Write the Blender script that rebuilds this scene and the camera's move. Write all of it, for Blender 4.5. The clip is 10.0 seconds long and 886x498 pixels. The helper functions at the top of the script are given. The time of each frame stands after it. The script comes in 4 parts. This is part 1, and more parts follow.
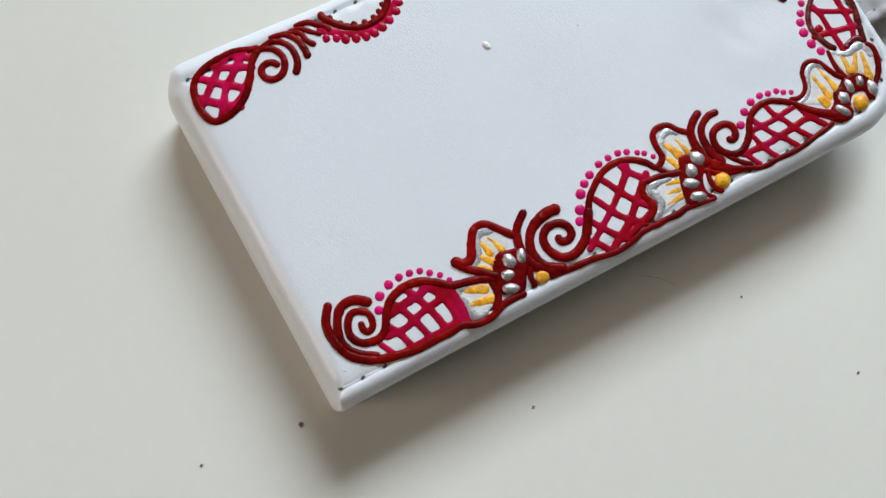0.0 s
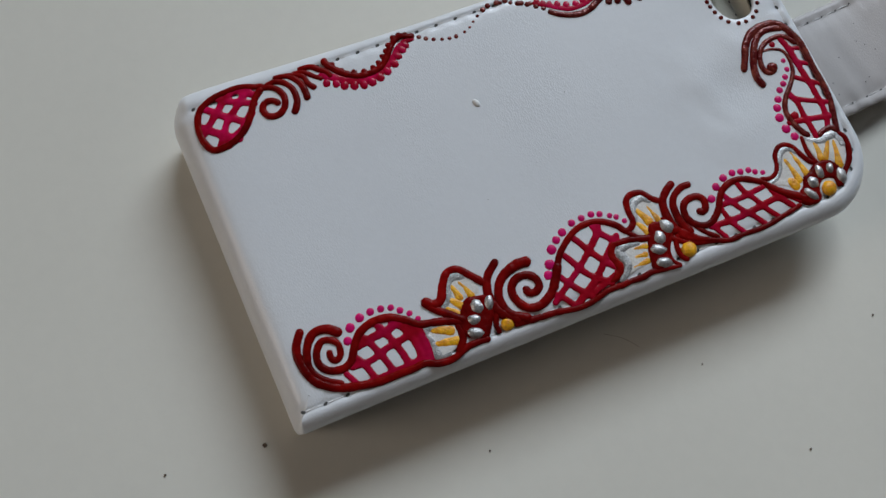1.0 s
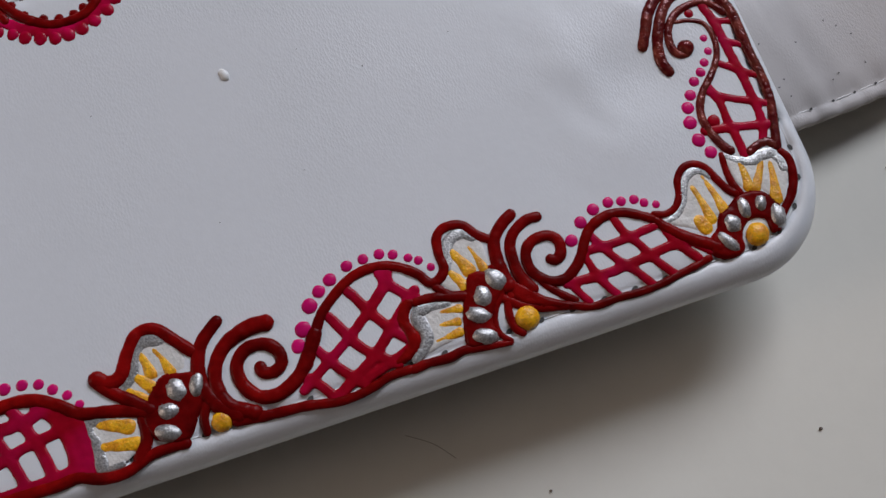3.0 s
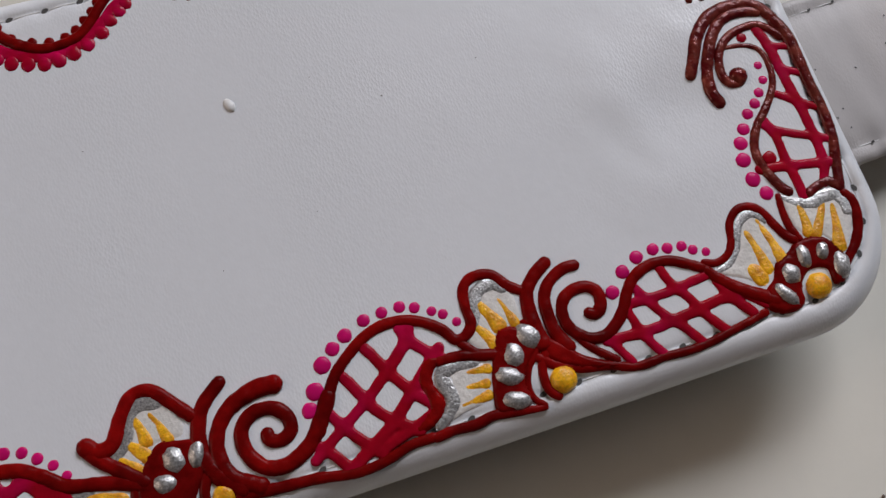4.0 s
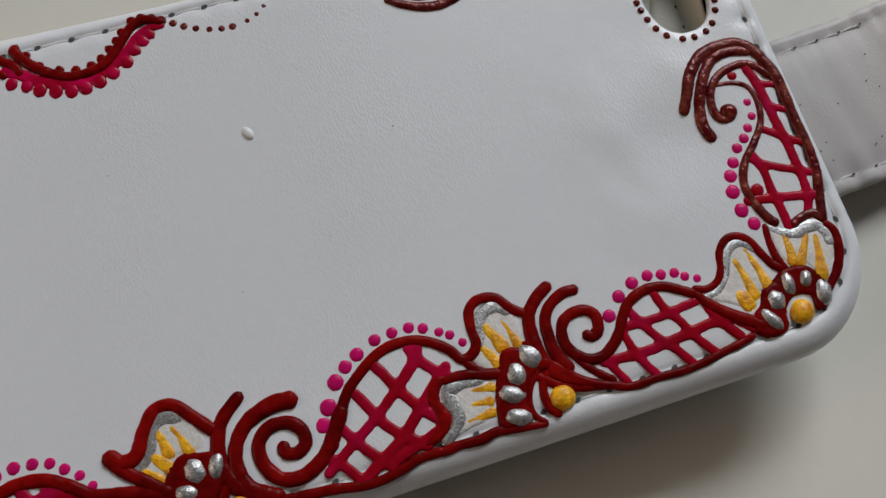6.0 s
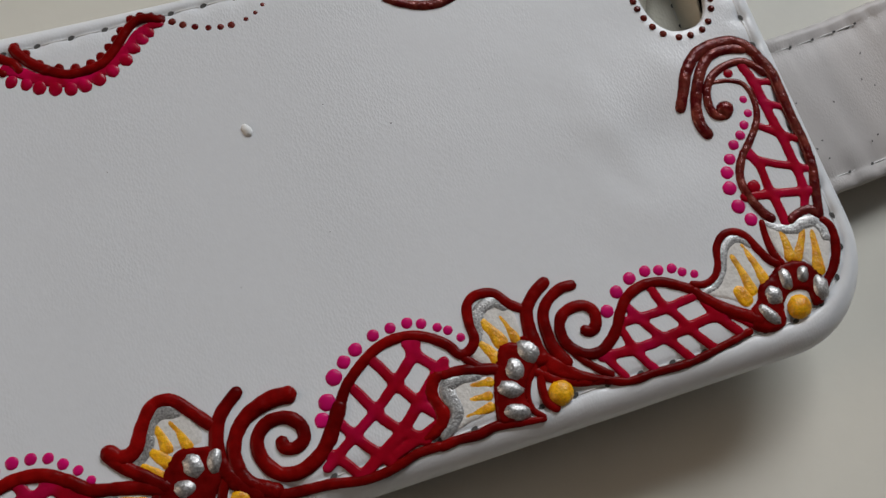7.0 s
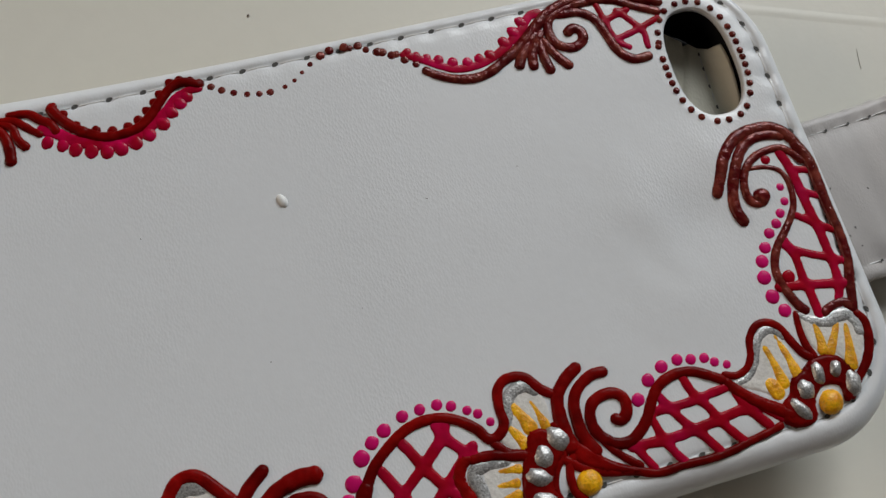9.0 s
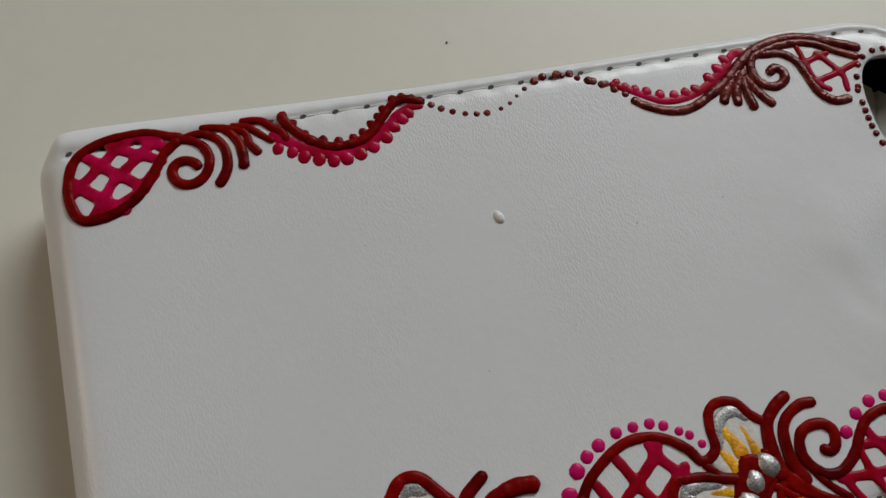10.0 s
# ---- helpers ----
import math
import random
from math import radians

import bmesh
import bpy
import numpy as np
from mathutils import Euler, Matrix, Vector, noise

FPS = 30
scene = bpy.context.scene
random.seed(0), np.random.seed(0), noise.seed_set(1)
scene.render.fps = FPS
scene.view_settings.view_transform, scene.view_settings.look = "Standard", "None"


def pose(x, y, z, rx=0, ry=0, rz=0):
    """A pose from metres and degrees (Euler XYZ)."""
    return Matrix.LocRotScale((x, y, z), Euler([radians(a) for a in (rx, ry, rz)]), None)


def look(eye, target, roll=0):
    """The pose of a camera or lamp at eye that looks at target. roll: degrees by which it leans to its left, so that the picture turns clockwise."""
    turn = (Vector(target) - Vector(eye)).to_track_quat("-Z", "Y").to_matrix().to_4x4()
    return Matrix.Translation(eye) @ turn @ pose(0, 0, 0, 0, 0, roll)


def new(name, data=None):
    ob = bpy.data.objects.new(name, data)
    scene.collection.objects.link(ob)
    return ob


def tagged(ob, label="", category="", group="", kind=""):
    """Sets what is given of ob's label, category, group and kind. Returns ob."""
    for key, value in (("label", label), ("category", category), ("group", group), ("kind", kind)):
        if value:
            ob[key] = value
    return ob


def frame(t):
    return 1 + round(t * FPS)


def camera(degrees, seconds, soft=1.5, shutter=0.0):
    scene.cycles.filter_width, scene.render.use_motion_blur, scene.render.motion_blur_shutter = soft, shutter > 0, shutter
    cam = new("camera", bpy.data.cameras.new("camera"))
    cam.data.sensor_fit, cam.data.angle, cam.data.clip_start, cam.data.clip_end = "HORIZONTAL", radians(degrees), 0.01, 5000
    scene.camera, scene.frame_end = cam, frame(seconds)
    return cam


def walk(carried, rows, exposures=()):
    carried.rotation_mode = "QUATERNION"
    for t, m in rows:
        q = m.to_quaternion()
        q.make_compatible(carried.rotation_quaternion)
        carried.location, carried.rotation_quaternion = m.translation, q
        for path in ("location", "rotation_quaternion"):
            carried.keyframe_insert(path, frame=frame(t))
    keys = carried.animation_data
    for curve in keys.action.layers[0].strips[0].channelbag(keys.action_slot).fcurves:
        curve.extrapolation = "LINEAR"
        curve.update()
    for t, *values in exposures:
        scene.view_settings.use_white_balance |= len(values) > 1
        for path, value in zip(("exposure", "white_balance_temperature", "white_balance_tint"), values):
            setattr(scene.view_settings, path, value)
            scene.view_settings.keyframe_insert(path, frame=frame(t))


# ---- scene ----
from mathutils.geometry import delaunay_2d_cdt

# ---- camera ----
cam = camera(50.0, 10.0)
ROWS = [
    (0, 0.00175, -0.00843, 0.17839, 12.187, -4.565, -28.581),
    (0.5, 0.00523, -0.01205, 0.18303, 14.403, -4.343, -26.261),
    (1, 0.00674, -0.01769, 0.18646, 15.705, -4.464, -23.086),
    (1.5, 0.02082, -0.0196, 0.19032, 16.397, -4.186, -21.246),
    (2, 0.03388, -0.01531, 0.18185, 17.244, -5.382, -20.769),
    (2.2, 0.0394, -0.01735, 0.1704, 17.771, -4.217, -19.71),
    (3.3, 0.05862, -0.00678, 0.12384, 14.658, -4.168, -19.396),
    (3.5, 0.05615, -0.00248, 0.12545, 13.916, -5.601, -18.864),
    (4, 0.05886, -0.0038, 0.11922, 15.811, -3.352, -18.95),
    (4.5, 0.05719, -0.0015, 0.11574, 14.856, -3.416, -18.542),
    (5, 0.05867, -0.00175, 0.1259, 15.424, -2.564, -17.73),
    (5.5, 0.05646, -0.00147, 0.12575, 15.853, -4.312, -18.286),
    (7, 0.05498, -0.004, 0.12544, 16.792, -4.761, -18.69),
    (7.5, 0.05426, -0.00422, 0.12413, 17.28, -4.788, -18.424),
    (8, 0.0542, -0.00462, 0.12269, 17.298, -4.895, -18.327),
    (8.5, 0.05291, -0.00196, 0.12509, 17.212, -5.224, -17.599),
    (9, 0.05306, 0.00505, 0.12659, 17.37, -5.615, -16.444),
    (9.5, 0.04396, 0.00507, 0.12664, 19.827, -5.943, -14.721),
    (10, 0.0294, 0.00556, 0.12593, 20.343, -4.952, -12.735),
]
EXPOSURES = [(0.0, 0.8, 6130, 10), (0.5, 0.35, 6100, 10), (1.0, -0.01, 6100, 11), (2.2, -0.08, 6000, 13), (3.3, 0.07, 6450, 20), (4.5, 0.11, 6620, 18),
             (5.5, 0.04, 6620, 14), (7.5, -0.01, 6760, 14), (8.5, -0.01, 6750, 14), (9.0, 0.01, 6800, 12), (10.0, -0.16, 6900, 11)]
walk(cam, [(t, pose(x, y, z, rx, ry, rz)) for t, x, y, z, rx, ry, rz in ROWS], EXPOSURES)

# ---- light ----
MM = 0.001
H = 14.5 * MM          # height of the case's upper face over the table
world = bpy.data.worlds.new("sky")
scene.world = world
world.use_nodes = True
sky = world.node_tree.nodes.new("ShaderNodeTexSky")
sky.sky_type, sky.sun_disc = "NISHITA", False
sky.sun_elevation, sky.sun_rotation = radians(40), radians(20)
world.node_tree.links.new(sky.outputs[0], world.node_tree.nodes["Background"].inputs[0])
world.node_tree.nodes["Background"].inputs[1].default_value = 0.1


def area_lamp(name, eye, target, sx, sy, power, colour):
    data = bpy.data.lights.new(name, "AREA")
    data.shape, data.size, data.size_y, data.energy, data.color = "RECTANGLE", sx, sy, power, colour
    ob = new(name, data)
    ob.matrix_world = look(eye, target)
    return ob


area_lamp("window_daylight", (1.55, 1.65, 1.5), (1.25, 0.0, 0.5), 1.66, 0.96, 59, (0.88, 0.955, 1.0))
# Added warm fill from the left; no window is known there.
area_lamp("warm_side_fill", (-2.22, 0.5, 1.2), (-1.0, 0.5, 0.85), 1.0, 0.8, 12.6, (1.0, 0.8, 0.6))

# ---- materials ----


def material(name, colour, rough=0.5, metal=0.0, grain=(800, 0.02), stain=(30, 0.06), bump=0.1, bump_scale=1500, spec=0.5, second=None, second_scale=200):
    """A surface with two scales of colour variation and a fine relief, in metres."""
    m = bpy.data.materials.new(name)
    m.use_nodes = True
    n, ln = m.node_tree.nodes, m.node_tree.links.new
    b = n["Principled BSDF"]
    at = n.new("ShaderNodeTexCoord").outputs["Object"]

    def speckle(scale, detail=4):
        t = n.new("ShaderNodeTexNoise")
        t.inputs["Scale"].default_value, t.inputs["Detail"].default_value = scale, detail
        ln(at, t.inputs["Vector"])
        return t.outputs["Fac"]

    value = None
    for scale, amount in (grain, stain):
        r = n.new("ShaderNodeMapRange")
        r.inputs["From Min"].default_value, r.inputs["From Max"].default_value = 0.25, 0.75
        r.inputs["To Min"].default_value, r.inputs["To Max"].default_value = 1 - amount, 1 + amount
        ln(speckle(scale), r.inputs["Value"])
        if value is None:
            value = r.outputs[0]
        else:
            k = n.new("ShaderNodeMath")
            k.operation = "MULTIPLY"
            ln(value, k.inputs[0]), ln(r.outputs[0], k.inputs[1])
            value = k.outputs[0]
    h = n.new("ShaderNodeHueSaturation")
    h.inputs["Color"].default_value = (*colour, 1)
    ln(value, h.inputs["Value"])
    if second:
        x, r = n.new("ShaderNodeMix"), n.new("ShaderNodeMapRange")
        x.data_type = "RGBA"
        r.inputs["From Min"].default_value, r.inputs["From Max"].default_value = 0.42, 0.66
        ln(speckle(second_scale, 5), r.inputs["Value"]), ln(r.outputs[0], x.inputs[0])
        x.inputs[6].default_value, x.inputs[7].default_value = (*colour, 1), (*second, 1)
        ln(x.outputs[2], h.inputs["Color"])
    ln(h.outputs[0], b.inputs["Base Color"])
    b.inputs["Roughness"].default_value, b.inputs["Metallic"].default_value = rough, metal
    b.inputs["Specular IOR Level"].default_value = spec
    if bump:
        u = n.new("ShaderNodeBump")
        u.inputs["Strength"].default_value, u.inputs["Distance"].default_value = bump, 0.0003
        ln(speckle(bump_scale, 3), u.inputs["Height"])
        ln(u.outputs[0], b.inputs["Normal"])
    return m


def leather(name, colour, rough, strength):
    """Smooth coated leather: a fine pebble grain over faint waves."""
    m = material(name, colour, rough, grain=(900, 0.012), stain=(45, 0.025), bump=0)
    n, ln = m.node_tree.nodes, m.node_tree.links.new
    at = n.new("ShaderNodeTexCoord").outputs["Object"]
    v = n.new("ShaderNodeTexVoronoi")
    v.inputs["Scale"].default_value = 3000
    w = n.new("ShaderNodeTexNoise")
    w.inputs["Scale"].default_value, w.inputs["Detail"].default_value = 140, 3
    stretch = n.new("ShaderNodeMapping")
    stretch.inputs["Scale"].default_value, stretch.inputs["Rotation"].default_value = (1.25, 0.62, 1), (0, 0, 0.45)
    ln(at, stretch.inputs["Vector"]), ln(stretch.outputs[0], v.inputs["Vector"]), ln(at, w.inputs["Vector"])
    patch, amount, grainy = n.new("ShaderNodeTexNoise"), n.new("ShaderNodeMapRange"), n.new("ShaderNodeMath")
    patch.inputs["Scale"].default_value, patch.inputs["Detail"].default_value = 55, 4
    amount.inputs["From Min"].default_value, amount.inputs["From Max"].default_value = 0.38, 0.66
    amount.inputs["To Min"].default_value, amount.inputs["To Max"].default_value = 0.12, 1.0
    grainy.operation = "MULTIPLY"
    ln(at, patch.inputs["Vector"]), ln(patch.outputs["Fac"], amount.inputs["Value"])
    ln(v.outputs["Distance"], grainy.inputs[0]), ln(amount.outputs[0], grainy.inputs[1])
    one, two = n.new("ShaderNodeBump"), n.new("ShaderNodeBump")
    one.inputs["Strength"].default_value, one.inputs["Distance"].default_value = strength, 0.00012
    two.inputs["Strength"].default_value, two.inputs["Distance"].default_value = 0.13, 0.0006
    ln(grainy.outputs[0], one.inputs["Height"]), ln(w.outputs["Fac"], two.inputs["Height"])
    ln(two.outputs[0], one.inputs["Normal"])
    ln(one.outputs[0], n["Principled BSDF"].inputs["Normal"])
    return m


WHITE = leather("white_leather", (0.77, 0.795, 0.82), 0.32, 0.28)
# Worn greyish leather, its colour darkened further for shade past the strap's fold.
STRAP = leather("worn_shaded_leather", (0.52, 0.49, 0.475), 0.48, 0.5)
CREAM = leather("cream_lining", (0.78, 0.76, 0.64), 0.6, 0.3)
TABLE = material("table_laminate", (0.775, 0.76, 0.68), 0.42, grain=(350, 0.012), stain=(14, 0.03), bump=0.05, bump_scale=900)
# Grey of the unseen walls and ceiling, set to limit bounced light.
PLASTER = material("unseen_wall_bounce_grey", (0.19, 0.186, 0.176), 0.9, grain=(60, 0.02), stain=(2, 0.04), bump=0.2, bump_scale=80)
# Dark, reddish tone that dims and warms bounce from the unseen south side.
BROWN = material("unseen_dim_wall_brown", (0.085, 0.048, 0.04), 0.9, grain=(60, 0.05), stain=(2, 0.08), bump=0.2, bump_scale=80)
WOOD = material("floor_wood", (0.32, 0.22, 0.14), 0.5, grain=(30, 0.15), stain=(3, 0.15), bump=0.1, bump_scale=60)
BLACK = material("black_plastic", (0.010, 0.010, 0.011), 0.7, spec=0.15)
# The brownish shade under the lip, put into the holder's colour.
HOLDER = material("under_lip_shade_brown", (0.05, 0.024, 0.02), 0.7, spec=0.15)
# Dark grey for the shade in holes and pores; also colours the specks.
HOLLOW = material("hole_shade_and_speck_grey", (0.1, 0.098, 0.096), 0.95, bump=0, spec=0.0)
THREAD = material("white_thread", (0.78, 0.78, 0.77), 0.9, bump=0, spec=0.1)
RED = material("dark_red_relief_paint", (0.205, 0.003, 0.0025), 0.3, grain=(900, 0.25), stain=(160, 0.35), bump=0.5, bump_scale=800, spec=0.06, second=(0.10, 0.0015, 0.0015), second_scale=120)
MAROON = material("maroon_relief_paint", (0.105, 0.004, 0.005), 0.24, 0.12, grain=(1200, 0.3), stain=(200, 0.3), bump=0.55, bump_scale=1500, spec=0.25, second=(0.20, 0.036, 0.024), second_scale=700)
CRIMSON = material("crimson_glass_paint", (0.33, 0.0026, 0.013), 0.25, grain=(900, 0.15), stain=(130, 0.25), bump=0.3, bump_scale=500, spec=0.09, second=(0.44, 0.004, 0.05), second_scale=150)
ROSE = material("rose_glass_paint", (0.36, 0.002, 0.02), 0.25, grain=(900, 0.15), stain=(130, 0.2), bump=0.25, bump_scale=500, spec=0.14, second=(0.56, 0.004, 0.075), second_scale=260)
WASH = material("silver_wash", (0.77, 0.75, 0.71), 0.42, 0.05, grain=(2600, 0.12), stain=(420, 0.1), bump=0.35, bump_scale=1500)
PINK = material("pink_relief_paint", (0.6, 0.006, 0.135), 0.3, grain=(900, 0.12), stain=(200, 0.25), bump=0.15, bump_scale=700, spec=0.16)
SILVER = material("silver_relief_paint", (0.50, 0.495, 0.49), 0.38, 0.7, grain=(4200, 0.55), stain=(700, 0.25), bump=0.32, bump_scale=4200)
GOLD = material("golden_yellow_paint", (0.93, 0.47, 0.008), 0.36, 0.0, grain=(3600, 0.3), stain=(700, 0.3), bump=0.45, bump_scale=3000, second=(0.70, 0.27, 0.006), second_scale=900)

# ---- helpers of this scene ----


def mesh_of(name, verts, faces, mat, smooth=True):
    me = bpy.data.meshes.new(name)
    me.from_pydata([tuple(v) for v in verts], [], faces)
    me.materials.append(mat)
    me.polygons.foreach_set("use_smooth", [smooth] * len(me.polygons))
    me.update()
    return me


def part(name, me, parent, label=""):
    ob = new(name, me)
    ob.parent = parent
    return tagged(ob, label)


def box(name, lo, hi, mat, bevel=0.0):
    bm = bmesh.new()
    bmesh.ops.create_cube(bm, size=1)
    for v in bm.verts:
        v.co = Vector([(l + h) / 2 + c * (h - l) for c, l, h in zip(v.co, lo, hi)])
    if bevel:
        bmesh.ops.bevel(bm, geom=bm.edges[:], offset=bevel, segments=3, affect="EDGES", profile=0.5)
    me = bpy.data.meshes.new(name)
    bm.to_mesh(me)
    bm.free()
    me.materials.append(mat)
    return me


# ---- the room: plain unseen walls toned to control bounced light, a table ----
LO, HI, FLOOR, CEIL = (-2.2, -2.0), (3.2, 1.6), -0.75, 2.6
WX, WZ = (0.68, 2.42), (0.99, 2.01)       # the window's opening


def structure(name, lo, hi, mat, label):
    return tagged(new(name, box(name, lo, hi, mat)), label, name.split("_")[0], kind="structure")


structure("floor", (LO[0], LO[1], FLOOR - 0.1), (HI[0], HI[1], FLOOR), WOOD, "brown wooden floor under the table")
structure("ceiling", (LO[0] - 0.15, LO[1] - 0.15, CEIL), (HI[0] + 0.15, HI[1] + 0.15, CEIL + 0.1), PLASTER, "unseen grey plaster ceiling, toned to limit bounced light")
west = tagged(new("wall_west"), "unseen grey plaster wall with an opening added for the warm side fill", "wall", kind="structure")
SY, SZ = (-0.02, 1.02), (0.78, 1.62)    # the opening added for the side fill
for lo, hi in (((LO[0] - 0.15, LO[1] - 0.15, FLOOR), (LO[0], SY[0], CEIL)), ((LO[0] - 0.15, SY[1], FLOOR), (LO[0], HI[1] + 0.15, CEIL)),
               ((LO[0] - 0.15, SY[0], FLOOR), (LO[0], SY[1], SZ[0])), ((LO[0] - 0.15, SY[0], SZ[1]), (LO[0], SY[1], CEIL))):
    part("wall_piece", box("wall_piece", lo, hi, PLASTER), west)
structure("wall_east", (HI[0], LO[1] - 0.15, FLOOR), (HI[0] + 0.15, HI[1] + 0.15, CEIL), PLASTER, "unseen grey plaster wall, toned to limit bounced light")
# Unseen wall, added dark so the shadow before the case stays deep.
structure("wall_south", (LO[0], LO[1] - 0.15, FLOOR), (HI[0], LO[1], CEIL), BROWN, "unseen dark brown wall added to keep bounced light off the front shadow")
north = tagged(new("wall_north"), "unseen grey plaster wall with a high window opening, toned to limit bounced light", "wall", kind="structure")
for lo, hi in (((LO[0], HI[1], FLOOR), (WX[0], HI[1] + 0.15, CEIL)), ((WX[1], HI[1], FLOOR), (HI[0], HI[1] + 0.15, CEIL)),
               ((WX[0], HI[1], FLOOR), (WX[1], HI[1] + 0.15, WZ[0])), ((WX[0], HI[1], WZ[1]), (WX[1], HI[1] + 0.15, CEIL))):
    part("wall_piece", box("wall_piece", lo, hi, PLASTER), north)

table = tagged(new("table"), "off-white laminate table top with faint specks", "table")
part("tabletop", box("tabletop", (-0.6, -0.45, -0.03), (0.75, 0.45, 0.0), TABLE, 0.003), table)
for x in (-0.55, 0.7):
    for y in (-0.4, 0.4):
        part("leg", box("leg", (x - 0.025, y - 0.025, FLOOR), (x + 0.025, y + 0.025, -0.03), TABLE, 0.004), table)

# ---- the phone case ----
X0, X1, Y0, Y1 = -0.5, 127.0, -0.3, 68.0        # outline of the cover, in mm
HOLE = (115.88, 52.58, 4.87, 8.39)                # the lens opening: middle, half width, half height


def ztop(x, y):
    """Height of the upper face over its mean level, in mm: a faint pillow with soft dents."""
    z = 0.0
    for cx, cy, r, a in ((107, 30, 5.5, -0.40), (112, 38, 5, 0.30), (101, 35, 5, 0.26), (104, 22, 7, 0.24), (94, 28, 8, -0.12), (108, 46, 6, -0.15), (70, 40, 25, 0.12), (30, 30, 20, 0.10)):
        z += 0.85 * a * math.exp(-((x - cx) ** 2 + (y - cy) ** 2) / (r * r))
    z -= 0.55 * (max(0.0, 10 - x) / 10) ** 2
    worn = math.exp(-((x - 102) / 16) ** 2 - ((y - 33) / 15) ** 2)
    z += 0.10 * worn * noise.noise(Vector((x * 0.22 + y * 0.1, y * 0.16 - x * 0.05, 4)))
    for cx, cy, r, wide, a in ((106, 31, 7.5, 0.8, -0.03), (106, 31, 10.5, 0.9, 0.03), (103, 28, 13.5, 1.0, -0.025)):
        z += a * math.exp(-((math.hypot(x - cx, y - cy) - r) / wide) ** 2) * max(0, math.cos(math.atan2(y - cy, x - cx) + 2.6))
    return z


def outline(inset):
    """A rounded rectangle, anticlockwise from the lower left, and the outward direction at each point."""
    pts = []
    for cx, cy, r, a0 in ((X0, Y0, 2.2, 180), (X1, Y0, 14.0, 270), (X1, Y1, 15.0, 0), (X0, Y1, 5.5, 90)):
        mx, my = cx + (r if cx == X0 else -r), cy + (r if cy == Y0 else -r)
        for k in range(13):
            a = radians(a0 + 90 * k / 12)
            q = max(r - inset, 0.4)
            e = max(inset - r + 0.4, 0.0)
            sx, sy = (1 if cx == X0 else -1), (1 if cy == Y0 else -1)
            pts.append((mx + sx * e + q * math.cos(a), my + sy * e + q * math.sin(a) + 0.15 * inset, math.cos(a), math.sin(a)))
    full = []
    for k, p in enumerate(pts):
        full.append(p)
        if k % 13 == 12:
            q = pts[(k + 1) % len(pts)]
            n = 90
            for j in range(1, n):
                full.append(tuple(p[i] + (q[i] - p[i]) * j / n for i in range(2)) + p[2:])
    full = [(x, y + 1.9 * math.exp(-(x / 34) ** 2 - ((y - 68) / 8) ** 2) * max(0, 1 - inset / 2.9), c, s) for x, y, c, s in full]
    full = [(x + (0.7 - 1.3 * y / 68) * max(0, 1 - max(0, x) / 14), y, c, s) for x, y, c, s in full]
    return [(x, y - 0.5 * max(0, min(1, (x - 20) / 70)) * max(0, 1 - inset / 3) * max(0, (20 - y) / 20), c, s) for x, y, c, s in full]


def seam_marks(spacing=4.25):
    """Places of the stitch holes along the seam, with the seam's direction: from the spine along three sides."""
    ring = [p[:2] for p in outline(2.95)]
    k0 = min(range(len(ring)), key=lambda k: abs(ring[k][0] - 2.0) + abs(ring[k][1] - 3.1))
    ring = ring[k0:] + ring[:k0]
    k1 = min(range(len(ring)), key=lambda k: abs(ring[k][0] - 2.5) + abs(ring[k][1] - 65.9))
    return along(ring[:k1 + 1], spacing)


def along(path, spacing):
    gone, due, marks = 0.0, 0.0, []
    for a, b in zip(path, path[1:]):
        d = math.hypot(b[0] - a[0], b[1] - a[1])
        while d and due <= gone + d:
            f = (due - gone) / d
            marks.append((a[0] + (b[0] - a[0]) * f, a[1] + (b[1] - a[1]) * f, math.atan2(b[1] - a[1], b[0] - a[0])))
            due += spacing
        gone += d
    return marks


SEAM = seam_marks()


def dimple(x, y):
    """The leather drawn in at each stitch hole, in mm."""
    return -0.38 * max(math.exp(-((x - m[0]) ** 2 + (y - m[1]) ** 2) / 0.9) for m in SEAM)


LIP = ((5, 0), (3.7, 0.0), (3.3, -0.1), (2.95, -0.25), (2.6, -0.1), (2.15, -0.02), (1.55, -0.28), (0.95, -0.8), (0.4, -1.5), (0.05, -2.4), (0.1, -3.1), (0.6, -3.6), (1.6, -3.8), (4.5, -3.8))
SPINE = ((5, 0), (4.2, -0.1), (3.6, -0.28), (3.0, -0.55), (2.4, -0.95), (1.8, -1.5), (1.2, -2.3), (0.7, -3.3), (0.35, -4.6), (0.15, -6), (0.1, -8.0), (0.3, -10.5), (0.8, -12.6), (1.8, -14.4))


